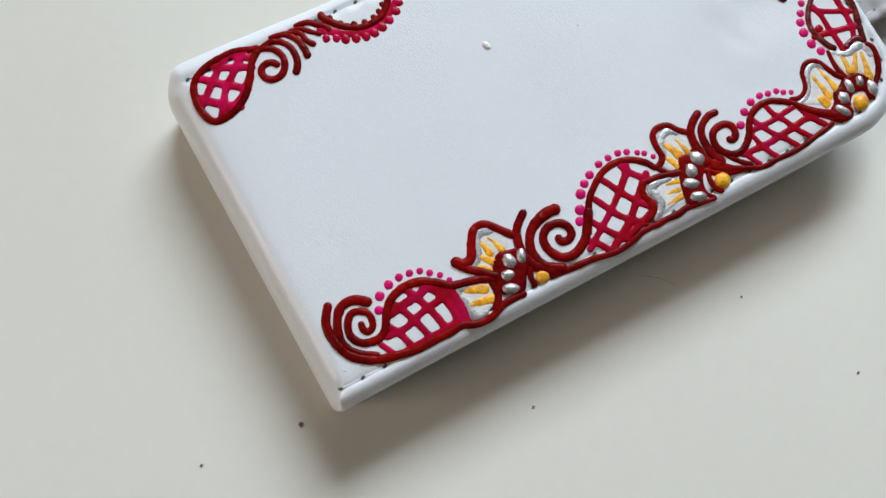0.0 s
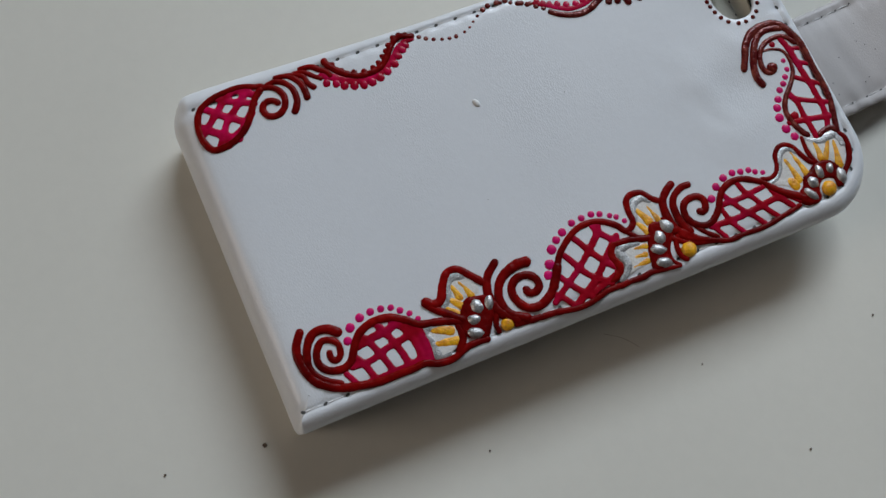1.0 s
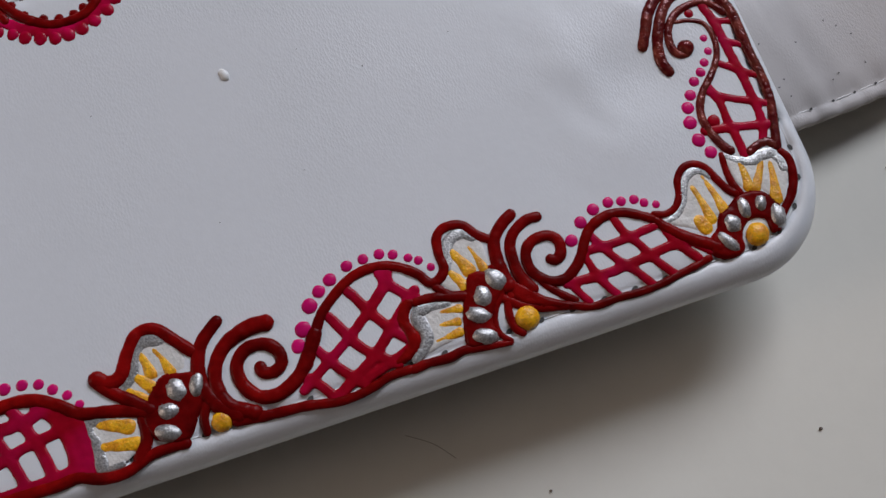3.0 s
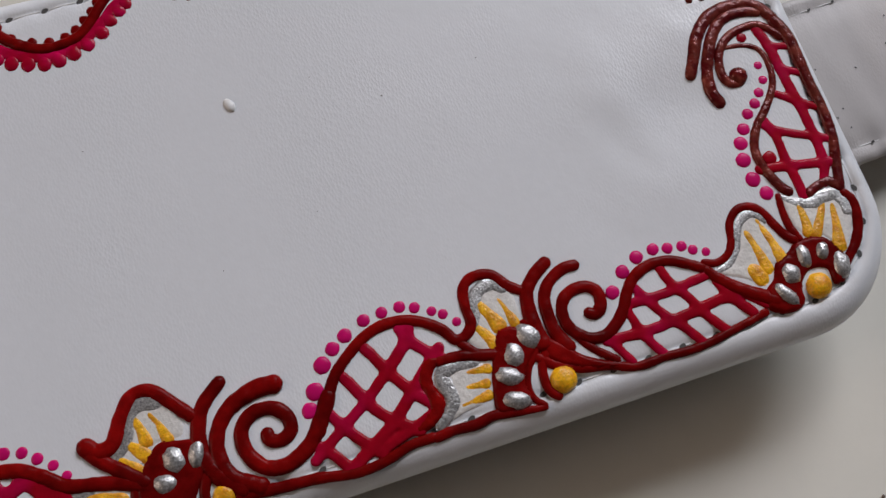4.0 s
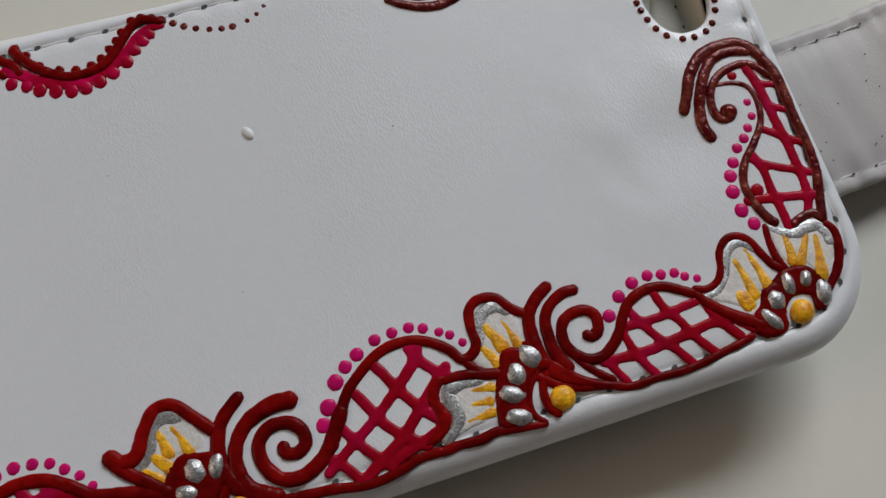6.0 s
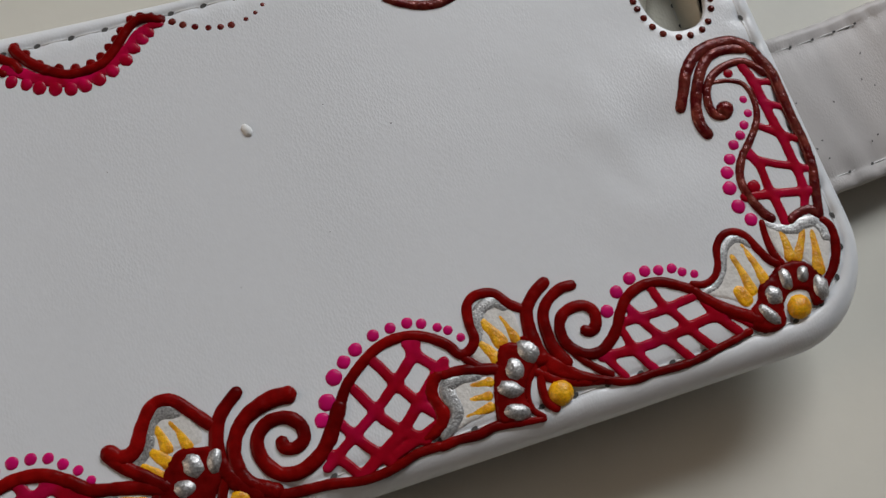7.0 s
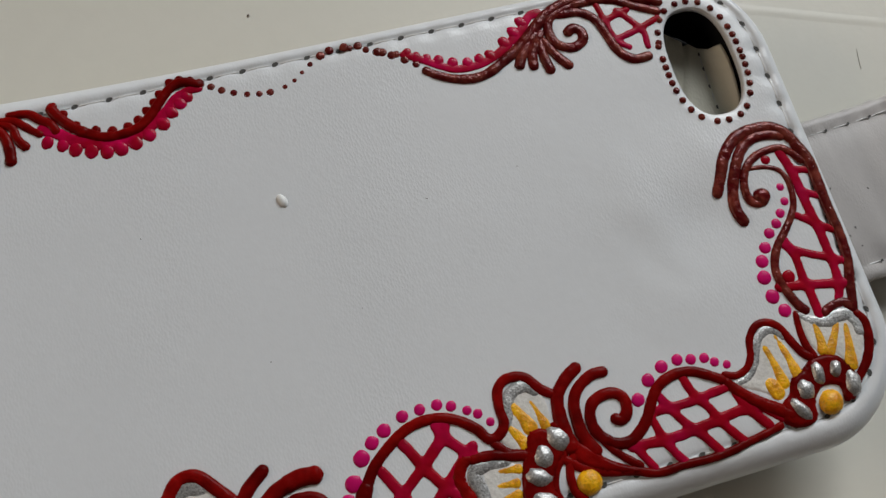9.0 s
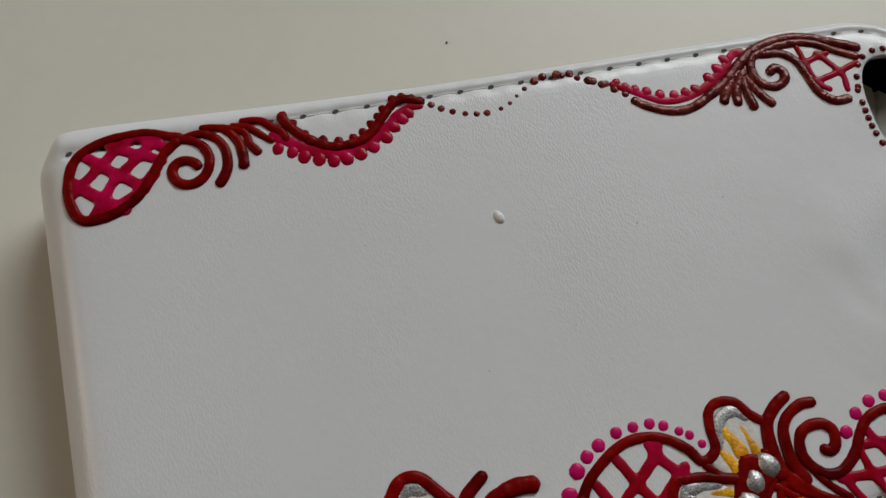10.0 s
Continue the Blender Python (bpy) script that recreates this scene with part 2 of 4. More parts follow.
def cover_mesh():
    rings = []
    for (d1, z1), (d2, z2) in zip(LIP, SPINE):
        ring = []
        for p, q in zip(outline(d1), outline(d2)):
            w = max(0.0, min(1.0, (-p[2] - 0.25) / 0.7))
            w = w * w * (3 - 2 * w)
            x, y = p[0] + (q[0] - p[0]) * w, p[1] + (q[1] - p[1]) * w
            ring.append((x, y, z1 + (z2 - z1) * w + ztop(x, y) + (dimple(x, y) if 2 < d1 < 4 else 0)))
        rings.append(ring)
    hx, hy, hw, hh = HOLE
    hole = []
    for k in range(48):
        a = 2 * math.pi * k / 48
        c, s = math.cos(a), math.sin(a)
        hole.append((hx + hw * abs(c) ** 0.8 * (1 if c > 0 else -1), hy + hh * abs(s) ** 0.8 * (1 if s > 0 else -1)))
    inner = rings[0]
    pts = [Vector(p[:2]) for p in inner] + [Vector(p) for p in hole]
    n, m = len(inner), len(hole)
    edges = [(k, (k + 1) % n) for k in range(n)] + [(n + k, n + (k + 1) % m) for k in range(m)]
    for gx in np.arange(6.2, 121.2, 1.27):
        for gy in np.arange(6.6, 63.0, 1.25):
            inside = ((gx - hx) / (hw + 1)) ** 2 + ((gy - hy) / (hh + 1)) ** 2 > 1
            corner = gx > 113 and (gy < 13.7 and math.hypot(gx - 113, gy - 13.7) > 8.0 or gy > 53.4 and math.hypot(gx - 112, gy - 53.4) > 9.0)
            if inside and not corner:
                pts.append(Vector((gx, gy)))
    co, _, tris, *_ = delaunay_2d_cdt(pts, edges, [], 0, 1e-5)
    verts, faces = [(p.x, p.y, ztop(p.x, p.y)) for p in co], []
    for t in tris:
        cx, cy = sum(co[i].x for i in t) / 3, sum(co[i].y for i in t) / 3
        c, s = abs(cx - hx) / hw, abs(cy - hy) / hh
        e = [co[t[i]] - co[t[i - 1]] for i in range(3)]
        flat = abs(e[0].x * e[1].y - e[0].y * e[1].x) < 0.03 * max(v.length for v in e)
        if c ** 2.5 + s ** 2.5 > 0.985 and not flat:
            faces.append(tuple(t))
    start = len(verts)
    for ring in rings:
        verts += ring
    for r in range(len(rings) - 1):
        for k in range(n):
            a, b = start + r * n + k, start + r * n + (k + 1) % n
            faces.append((a, a + n, b + n, b))
    start = len(verts)
    drops = ((0, 0), (-0.15, -0.08), (-0.28, -0.3), (-0.3, -0.6), (-0.2, -1.0), (0.7, -1.1))
    for d, z in drops:
        for x, y in hole:
            dx, dy = (x - hx), (y - hy)
            le = math.hypot(dx, dy)
            verts.append((x + dx / le * d, y + dy / le * d, ztop(x, y) + z))
    for r in range(len(drops) - 1):
        for k in range(m):
            a, b = start + r * m + k, start + r * m + (k + 1) % m
            faces.append((a, b, b + m, a + m))
    bm = bmesh.new()
    for v in verts:
        bm.verts.new((v[0] * MM, v[1] * MM, H + v[2] * MM))
    bm.verts.ensure_lookup_table()
    for f in faces:
        if len(set(f)) > 2:
            try:
                bm.faces.new([bm.verts[i] for i in f])
            except ValueError:
                pass
    bmesh.ops.remove_doubles(bm, verts=bm.verts[:], dist=2e-6)
    me = bpy.data.meshes.new("cover")
    bm.to_mesh(me)
    bm.free()
    me.materials.append(WHITE)
    me.polygons.foreach_set("use_smooth", [True] * len(me.polygons))
    return me


case = tagged(new("phone_case"), "white leather flip phone case with red floral relief paint", "phone case")
part("cover", cover_mesh(), case, "smooth white leather cover with a rounded edge")
part("front_flap", box("front_flap", (1.5 * MM, 3 * MM, 0), (122 * MM, 65 * MM, 2.2 * MM), CREAM, 0.0008), case, "cream lined front flap lying on the table")
part("holder", box("holder", (3 * MM, 4 * MM, 2.4 * MM), (109 * MM, 64 * MM, 11 * MM), HOLDER, 0.0015), case, "moulded holder under the cover, coloured with the brown shade below the lip")
part("phone_block", box("phone_block", (109.2 * MM, 40 * MM, 2.4 * MM), (125 * MM, 65 * MM, 4.4 * MM), BLACK, 0.0005), case, "black holder floor seen through the lens opening")


# Added black tube that keeps the void under the lens opening dark.
void_blocker = []
for z in (13.2, 4.5):
    for k in range(48):
        c, s = math.cos(2 * math.pi * k / 48), math.sin(2 * math.pi * k / 48)
        void_blocker.append(((HOLE[0] + (HOLE[2] + 0.9) * abs(c) ** 0.8 * (1 if c > 0 else -1)) * MM, (HOLE[1] + (HOLE[3] + 0.9) * abs(s) ** 0.8 * (1 if s > 0 else -1)) * MM, z * MM))
part("void_blocker", mesh_of("void_blocker", void_blocker, [(k, (k + 1) % 48, 48 + (k + 1) % 48, 48 + k) for k in range(48)], BLACK), case, "black tube added to keep the void under the lens opening dark")
LINING = (((116.6, 58.6, 6.4), (117.8, 58.0, 8.7), (118.7, 56.9, 9.0), (119.6, 56.0, 10.0), (121.0, 55.8, 11.4)),
          ((114.2, 52.5, 6.2), (115.3, 52.5, 8.7), (118.2, 51.5, 9.2), (119.4, 51.3, 10.2), (121.1, 50.9, 11.6)),
          ((110.4, 43.0, 6.2), (111.5, 43.0, 8.7), (117.8, 43.5, 9.6), (118.6, 43.8, 10.2), (120.0, 44.1, 11.2)))


def lining_at(u, v):
    """The folded lining: u across its four strips, v from its tip to its hidden end."""
    k = min(int(u), 3)
    f = u - k
    a, b, c = (Vector(row[k]).lerp(Vector(row[k + 1]), f) for row in LINING)
    return a * (2 * (v - 0.5) * (v - 1)) + b * (4 * v * (1 - v)) + c * (2 * v * (v - 0.5))


def lining_mesh():
    nu, nv, verts, faces = 17, 25, [], []
    for drop in (0, -0.7):
        for i in range(nu):
            for j in range(nv):
                p = lining_at(i * 4 / (nu - 1), j / (nv - 1))
                verts.append((p.x * MM, p.y * MM, (p.z + drop) * MM))
    n = nu * nv
    for i in range(nu - 1):
        for j in range(nv - 1):
            q = (i * nv + j, i * nv + j + 1, i * nv + nv + j + 1, i * nv + nv + j)
            faces += [q, tuple(n + k for k in q[::-1])]
    rim = [i * nv for i in range(nu)] + [(nu - 1) * nv + j for j in range(1, nv)] + [i * nv + nv - 1 for i in range(nu - 2, -1, -1)] + list(range(nv - 2, 0, -1))
    faces += [(a, b, n + b, n + a) for a, b in zip(rim, rim[1:] + rim[:1])]
    return mesh_of("lining", verts, faces, CREAM)


lining = part("lining", lining_mesh(), case, "folded cream leather lining seen through the lens opening")
part("lining_back", mesh_of("lining_back", [(x * MM, y * MM, z * MM) for z in (8.3, 7.5) for x, y in ((108.5, 41), (113.5, 41), (116.2, 52), (117.2, 58.7), (114.6, 61), (108.5, 61))],
     [(0, 1, 2, 3, 4, 5), (11, 10, 9, 8, 7, 6)] + [(k, 6 + k, 6 + (k + 1) % 6, (k + 1) % 6) for k in range(6)], CREAM, False), case, "shaded cream back of the folded lining")

# ---- painted relief ----

PAINT = {"motif": case}


def spline(pts, step=0.3, closed=False):
    """Points along a smooth curve through the given ones, in mm."""
    p = [Vector((*q, 0)) for q in pts]
    if len(p) == 2:
        p.insert(1, (p[0] + p[1]) / 2)
    ends = (p[-1:], p[:2]) if closed else ([2 * p[0] - p[1]], [2 * p[-1] - p[-2]])
    p = ends[0] + p + ends[1]
    out = []
    for a, b, c, d in zip(p, p[1:], p[2:], p[3:]):
        n = max(2, int((c - b).length / step))
        for k in range(n):
            t = k / n
            out.append(0.5 * ((2 * b) + (c - a) * t + (2 * a - 5 * b + 4 * c - d) * t * t + (3 * b - a - 3 * c + d) * t ** 3))
    if not closed:
        out.append(p[-2])
    return out


def ridge(name, mat, pts, widths, tall=0.33, wide=1.3, flat=0.85, most=9.0):
    """A squeezed line of relief paint: a rounded ridge with blunt ends, uneven as it left the nozzle."""
    path = spline(pts)
    if len(path) > 2:
        head = (path[0] - path[1]).normalized() * widths[0] * wide * 0.28
        tail = (path[-1] - path[-2]).normalized() * widths[-1] * wide * 0.28
        path = [path[0] + head, path[0] + head * 0.6, path[0] + head * 0.25] + path + [path[-1] + tail * 0.25, path[-1] + tail * 0.6, path[-1] + tail]
    total = sum((b - a).length for a, b in zip(path, path[1:]))
    n, verts, faces, gone, seg = len(path), [], [], 0.0, 8
    seed = Vector((pts[0][0], pts[0][1], len(pts)))
    for k, p in enumerate(path):
        if k:
            gone += (p - path[k - 1]).length
        f = gone / total * (len(widths) - 1)
        i = min(int(f), max(len(widths) - 2, 0))
        w = widths[i] + (widths[min(i + 1, len(widths) - 1)] - widths[i]) * (f - i)
        w *= wide * (1 + 0.09 * noise.noise(p * 0.9 + seed) + 0.05 * noise.noise(p * 2.6))
        near = min(gone, total - gone)
        end = math.sqrt(max(0.02, 1 - (1 - min(1, near / (w * 0.5))) ** 2))
        t = (path[min(k + 1, n - 1)] - path[max(k - 1, 0)]).normalized()
        side = Vector((-t.y, t.x, 0))
        high = min(w * tall, most) * (1 + 0.18 * noise.noise(p * 1.1 + seed * 2))
        for j in range(seg + 1):
            a = math.pi * j / seg
            q = p + side * (math.cos(a) * w / 2 * end)
            verts.append((q.x * MM, q.y * MM, H + (ztop(q.x, q.y) - 0.05 + math.sin(a) ** flat * high * end) * MM))
    for k in range(n - 1):
        for j in range(seg):
            a = k * (seg + 1) + j
            faces.append((a, a + seg + 1, a + seg + 2, a + 1))
    faces += [tuple(range(seg, -1, -1)), tuple(range((n - 1) * (seg + 1), n * (seg + 1)))]
    return mesh_of(name, verts, faces, mat)


def motif(name, mat, pts, *widths):
    PAINT["motif"] = part(name, ridge(name, mat, pts, widths), case)


def line(name, mat, pts, *widths):
    tall, wide, flat, most = {CRIMSON: (0.2, 1.34, 0.5, 0.24), ROSE: (0.2, 1.25, 0.5, 0.2), GOLD: (0.2, 1.5, 0.7, 0.3), SILVER: (0.16, 1.85, 0.6, 0.24)}.get(mat, (0.33, 1.3, 0.85, 9.0))
    if mat == GOLD:
        widths = (widths[0] * 0.7, widths[0], widths[-1] * 1.1)
        (ax, ay), (bx, by) = pts
        pts = [(ax - 0.2 * (bx - ax), ay - 0.2 * (by - ay)), ((ax + bx) / 2 + 0.12, (ay + by) / 2), (bx + 0.12 * (bx - ax), by + 0.12 * (by - ay))]
    part(name, ridge(name, mat, pts, widths, tall, wide, flat, most), PAINT["motif"])


BARS = {}


def bar(mat, pts, *widths):
    """One bar of the lattice inside the motif now drawn."""
    BARS.setdefault(PAINT["motif"], (mat, []))[1].append((pts, widths))


def lattice_mesh(name, mat, bars, step=0.17, melt=0.17):
    """Bars of thin glass paint that have run together at their crossings."""
    segs = []
    for pts, widths in bars:
        path = [p.to_2d() for p in spline(pts, 0.5)]
        for k, (a, b) in enumerate(zip(path, path[1:])):
            f = k / max(1, len(path) - 2) * (len(widths) - 1)
            i = min(int(f), max(len(widths) - 2, 0))
            w = widths[i] + (widths[min(i + 1, len(widths) - 1)] - widths[i]) * (f - i)
            segs.append((a.x, a.y, b.x, b.y, 0.5 * w * 1.27, len(segs)))
        segs.append(None)

    def field(p):
        total, best = np.zeros(len(p)), np.full(len(p), -9.0)
        for g in segs:
            if g is None:
                total, best = total + np.exp(best / melt), np.full(len(p), -9.0)
                continue
            a, d = np.array(g[:2]), np.array(g[2:4]) - np.array(g[:2])
            t = np.clip((p - a) @ d / max(d @ d, 1e-9), 0, 1)
            best = np.maximum(best, g[4] - np.hypot(*(p - a - t[:, None] * d).T))
        return melt * np.log(total)

    ends = np.array([g[:4] for g in segs if g])
    lo, hi = ends.reshape(-1, 2).min(0) - 1.5, ends.reshape(-1, 2).max(0) + 1.5
    nx, ny = (int(v) + 2 for v in (hi - lo) / step)
    grid = np.stack(np.meshgrid(lo[0] + step * np.arange(nx), lo[1] + step * np.arange(ny), indexing="ij"), -1).reshape(-1, 2)
    wobble = np.array([0.07 * noise.noise(Vector((x * 0.9, y * 0.9, 2.0))) for x, y in grid])
    f = field(grid) + wobble
    inside = (f > 0).reshape(nx, ny)
    quads = inside[:-1, :-1] | inside[1:, :-1] | inside[:-1, 1:] | inside[1:, 1:]
    e = 0.02
    slope = np.stack([(field(grid + (e, 0)) - field(grid - (e, 0))) / (2 * e), (field(grid + (0, e)) - field(grid - (0, e))) / (2 * e)], -1)
    low = f < 0
    steps = np.where(low, -f, 0)[:, None] * slope / np.maximum((slope ** 2).sum(1), 0.3)[:, None]
    grid = grid + np.clip(steps, -0.3, 0.3)
    rise = 1 - (1 - np.clip(f / 0.42, 0, 1)) ** 2
    high = -0.04 + 0.25 * np.sqrt(rise) + 0.08 * np.clip(f - 0.42, 0, 0.6)
    faces, used = [], {}
    verts = []
    for i, j in zip(*np.nonzero(quads)):
        q = []
        for k in (i * ny + j, (i + 1) * ny + j, (i + 1) * ny + j + 1, i * ny + j + 1):
            if k not in used:
                used[k] = len(verts)
                x, y = grid[k]
                verts.append((x * MM, y * MM, H + (ztop(x, y) + high[k] + 0.03 * noise.noise(Vector((x, y, 7)) * 1.3)) * MM))
            q.append(used[k])
        faces.append(tuple(q))
    return mesh_of(name, verts, faces, mat)


def bead(name, mat, x, y, rx, ry, turn, tall, parent, lump=0.08):
    """A drop of paint set down on the cover."""
    verts, faces, nu, nv = [], [], 16, 5
    c, s = math.cos(radians(turn)), math.sin(radians(turn))
    for j in range(nv):
        b = math.pi / 2 * j / nv
        for k in range(nu):
            a = 2 * math.pi * k / nu
            r = 1 + lump * noise.noise(Vector((x + 1.7 * math.cos(a), y + 1.7 * math.sin(a), 3.0)))
            u, v = rx * r * math.cos(a) * math.cos(b), ry * r * math.sin(a) * math.cos(b)
            verts.append(((x + c * u - s * v) * MM, (y + s * u + c * v) * MM, H + (ztop(x, y) - 0.05 + tall * math.sin(b)) * MM))
    verts.append((x * MM, y * MM, H + (ztop(x, y) - 0.05 + tall) * MM))
    for j in range(nv - 1):
        for k in range(nu):
            faces.append((j * nu + k, j * nu + (k + 1) % nu, (j + 1) * nu + (k + 1) % nu, (j + 1) * nu + k))
    faces += [((nv - 1) * nu + k, (nv - 1) * nu + (k + 1) % nu, nv * nu) for k in range(nu)]
    return part(name, mesh_of(name, verts, faces, mat), parent)


def dots(name, mat, spots):
    for k, (x, y, r) in enumerate(spots):
        if name == "scallop":
            a, b = spots[max(k - 1, 0)], spots[min(k + 1, len(spots) - 1)]
            bead(name, mat, x, y, r * 1.22, r * 1.5, math.degrees(math.atan2(b[1] - a[1], b[0] - a[0])), r * 0.42, PAINT["motif"], 0.12)
        else:
            bead(name, mat, x, y, r, r * 0.96, 40, r * (0.33 if r < 1.2 else 0.6), PAINT["motif"], 0.09)


def beads(name, mat, spots):
    for x, y, rx, ry, turn in spots:
        bead(name, mat, x, y, rx * 1.12, ry * 1.12, turn, 0.95, PAINT["motif"], 0.2)


def pad(name, mat, pts, tall=0.5):
    """A filled pool of paint with a rounded rim."""
    rim = [p.to_2d() for p in spline(pts, 0.4, True)]
    n = len(rim)
    grid = []
    xs, ys = [p.x for p in rim], [p.y for p in rim]

    def inside(x, y):
        hit = False
        for a, b in zip(rim, rim[1:] + rim[:1]):
            if (a.y > y) != (b.y > y) and x < (b.x - a.x) * (y - a.y) / (b.y - a.y) + a.x:
                hit = not hit
        return hit

    for gx in np.arange(min(xs), max(xs), 0.35):
        for gy in np.arange(min(ys), max(ys), 0.35):
            if inside(gx, gy) and min((Vector((gx, gy)) - p).length for p in rim) > 0.15:
                grid.append(Vector((gx, gy)))
    co, _, tris, *_ = delaunay_2d_cdt(rim + grid, [(k, (k + 1) % n) for k in range(n)], [], 0, 1e-5)
    verts = []
    for p in co:
        d = min(min((p - q).length for q in rim) / 0.6, 1.0)
        z = -0.06 + tall * math.sqrt(max(0, 1 - (1 - d) ** 2)) * (1 + 0.2 * noise.noise(Vector((p.x, p.y, 0)) * 0.9))
        verts.append((p.x * MM, p.y * MM, H + (ztop(p.x, p.y) + z) * MM))
    faces = [tuple(t) for t in tris if inside(sum(co[i].x for i in t) / 3, sum(co[i].y for i in t) / 3)]
    part(name, mesh_of(name, verts, faces, mat), PAINT["motif"])



# lower border: the scroll and paisley beside the spine
motif("scroll", RED, [(7.8, 17.1), (6.2, 14.8), (5.7, 12.8), (6, 10.2), (7.1, 7.5), (9.3, 5.5), (12.1, 4.2), (15.6, 3.4)], 1.22, 1.33, 1.22)
line("scroll", RED, [(14.3, 14.1), (12.2, 15.7), (9.7, 15.7), (7.8, 13.6), (6.9, 10.6), (7.5, 8.4), (9.2, 6.6), (11.4, 5.2)], 1.43, 1.22, 1.02)
motif("paisley", RED, [(11.3, 11.6), (11.2, 10.4), (11.9, 9.6), (13, 10.3), (13.3, 12.2), (12.3, 13.4), (10.6, 13.8), (9.1, 12.2), (8.8, 10.1), (10, 8.4), (12.4, 7.7), (14.3, 8.4), (15.7, 10.4), (17.1, 12.2), (18.9, 13.3), (21.5, 13.7), (24.1, 13.1), (26.3, 11.7), (28.4, 10), (31.5, 9.2), (34.1, 8.4), (36.1, 7.2)], 0.92, 1.23, 1.23)
line("paisley_edge", RED, [(12.1, 4.2), (17.2, 3.1), (21, 3), (24.3, 2.9), (26.6, 3), (29, 2), (31.8, 1.8), (34.5, 2.7), (36.9, 2.9), (39.3, 2.7)], 1.26, 1.15, 0.94)
bar(CRIMSON, [(14.2, 7.3), (17.9, 7.2), (21.3, 8.2), (24.7, 8.7), (27.8, 9.3)], 1.0, 1.0, 1.25)
bar(CRIMSON, [(16.3, 10.5), (19.5, 11.0), (22.5, 11.2), (24.8, 12.1)], 1.25)
bar(CRIMSON, [(12.7, 6.6), (14.0, 4.0)], 0.9)
bar(CRIMSON, [(15.0, 9.2), (16.0, 7.7), (16.9, 5.3), (17.5, 3.1)], 1.0)
bar(CRIMSON, [(17.5, 12.3), (19.0, 9.6), (20.2, 6.1), (21.0, 3.2)], 1.05)
bar(CRIMSON, [(20.6, 13.6), (21.4, 12.2), (22.4, 9.9), (23.4, 6.7), (24.1, 3.2)], 1.1)
bar(CRIMSON, [(24.0, 12.4), (25.7, 10.3), (26.6, 7.1), (26.6, 3.2)], 1.35)
bar(CRIMSON, [(26.4, 11.2), (27.7, 9.0), (28.0, 5.7), (27.6, 3.4)], 1.7)
bar(CRIMSON, [(15.4, 3.6), (19.4, 3.7), (23.6, 3.8), (27.2, 4.2)], 0.9)
dots("dot", PINK, [(15.1, 12.1, 0.88), (16.4, 14.2, 0.94), (18.7, 15.3, 0.90), (20.9, 15.6, 0.79), (22.9, 15.4, 0.74), (24.7, 14.9, 0.68), (26.1, 13.8, 0.69), (27.5, 12.6, 0.63), (28.6, 11.1, 0.58)])

# lower border: the first flower
motif("flower", RED, [(30.8, 13.6), (32.2, 12.4), (33.9, 12.8), (35.2, 15.1), (36.9, 17.1), (39, 17), (40.9, 14.9), (42.6, 12.8)], 1.62, 1.19, 1.19)
pad("petal", WASH, [(33.6, 10.8), (35.2, 14), (37.1, 16.1), (39.1, 16), (41.1, 13.9), (41.1, 11.3), (38.2, 11.3), (35.6, 9.1)], 0.16)
pad("petal", WASH, [(29.3, 8.8), (31.3, 8.7), (34.2, 7.4), (34.6, 5.5), (33.4, 3.7), (30.4, 2.6), (29.1, 3.5), (28.9, 5.8)], 0.16)
line("petal_edge", RED, [(30.9, 13.1), (32.4, 11.3), (34.5, 9.4), (36.5, 7.5)], 1.17, 1.39)
line("stem", RED, [(46.4, 15.8), (43.7, 13.5), (42.5, 10.4), (42.7, 7.7), (44, 5.4), (45.9, 3.6)], 1.18, 1.40, 1.61)
line("stem", RED, [(52.1, 13.5), (49.5, 13.6), (46.4, 12.5), (44.5, 10.2), (44.1, 7.4), (45.1, 5.1), (47.8, 3.3)], 1.74, 1.30, 1.63)
pad("flower_heart", RED, [(38, 11.2), (40.9, 10.9), (43.2, 10.1), (43.1, 7.8), (41.4, 5.6), (39.3, 3), (36.2, 4), (35.3, 5.2), (35.1, 7.6)])
line("stem", RED, [(41.6, 3), (41.7, 4.9), (42.7, 6.8)], 0.75, 1.07)
line("stem", RED, [(39.1, 2.6), (39.6, 4.6), (41.1, 6.3)], 0.53, 0.85)
beads("silver_bead", SILVER, [(39.6, 9.1, 1.55, 1.17, -73), (42, 8.9, 1.51, 0.91, -104), (38.1, 7, 1.22, 1.06, -22), (37.4, 4.6, 1.60, 1.01, -22)])
line("petal_rim", SILVER, [(33.1, 10.8), (35.1, 12.5), (36.1, 15), (37.6, 16), (39.6, 15.6)], 0.65, 0.97, 1.18)
line("petal_vein", GOLD, [(36.6, 14.5), (37.2, 11.9)], 0.8, 1.15)
line("petal_vein", GOLD, [(38.3, 14.4), (39.4, 11.6)], 0.7, 1.0)
line("petal_vein", GOLD, [(35.5, 12), (37, 10.2)], 0.97)
line("petal_vein", GOLD, [(34.4, 10.5), (35.9, 8.9)], 0.96)
line("petal_rim", SILVER, [(30.9, 8.7), (29.1, 8.7), (28.4, 7.3), (29, 5.8), (29.3, 3.9), (29.4, 2.9)], 0.74, 1.38, 0.85)
line("petal_rim", SILVER, [(29.7, 2.9), (31.7, 2.9)], 0.52, 0.52)
line("petal_vein", GOLD, [(30.5, 7.9), (33.3, 6.7)], 1.06, 1.27)
line("petal_vein", GOLD, [(30.4, 5.3), (33.7, 4.6)], 1.06)
line("petal_edge", RED, [(35, 7.3), (34.9, 4.8), (33.4, 2.5)], 1.06, 1.27)
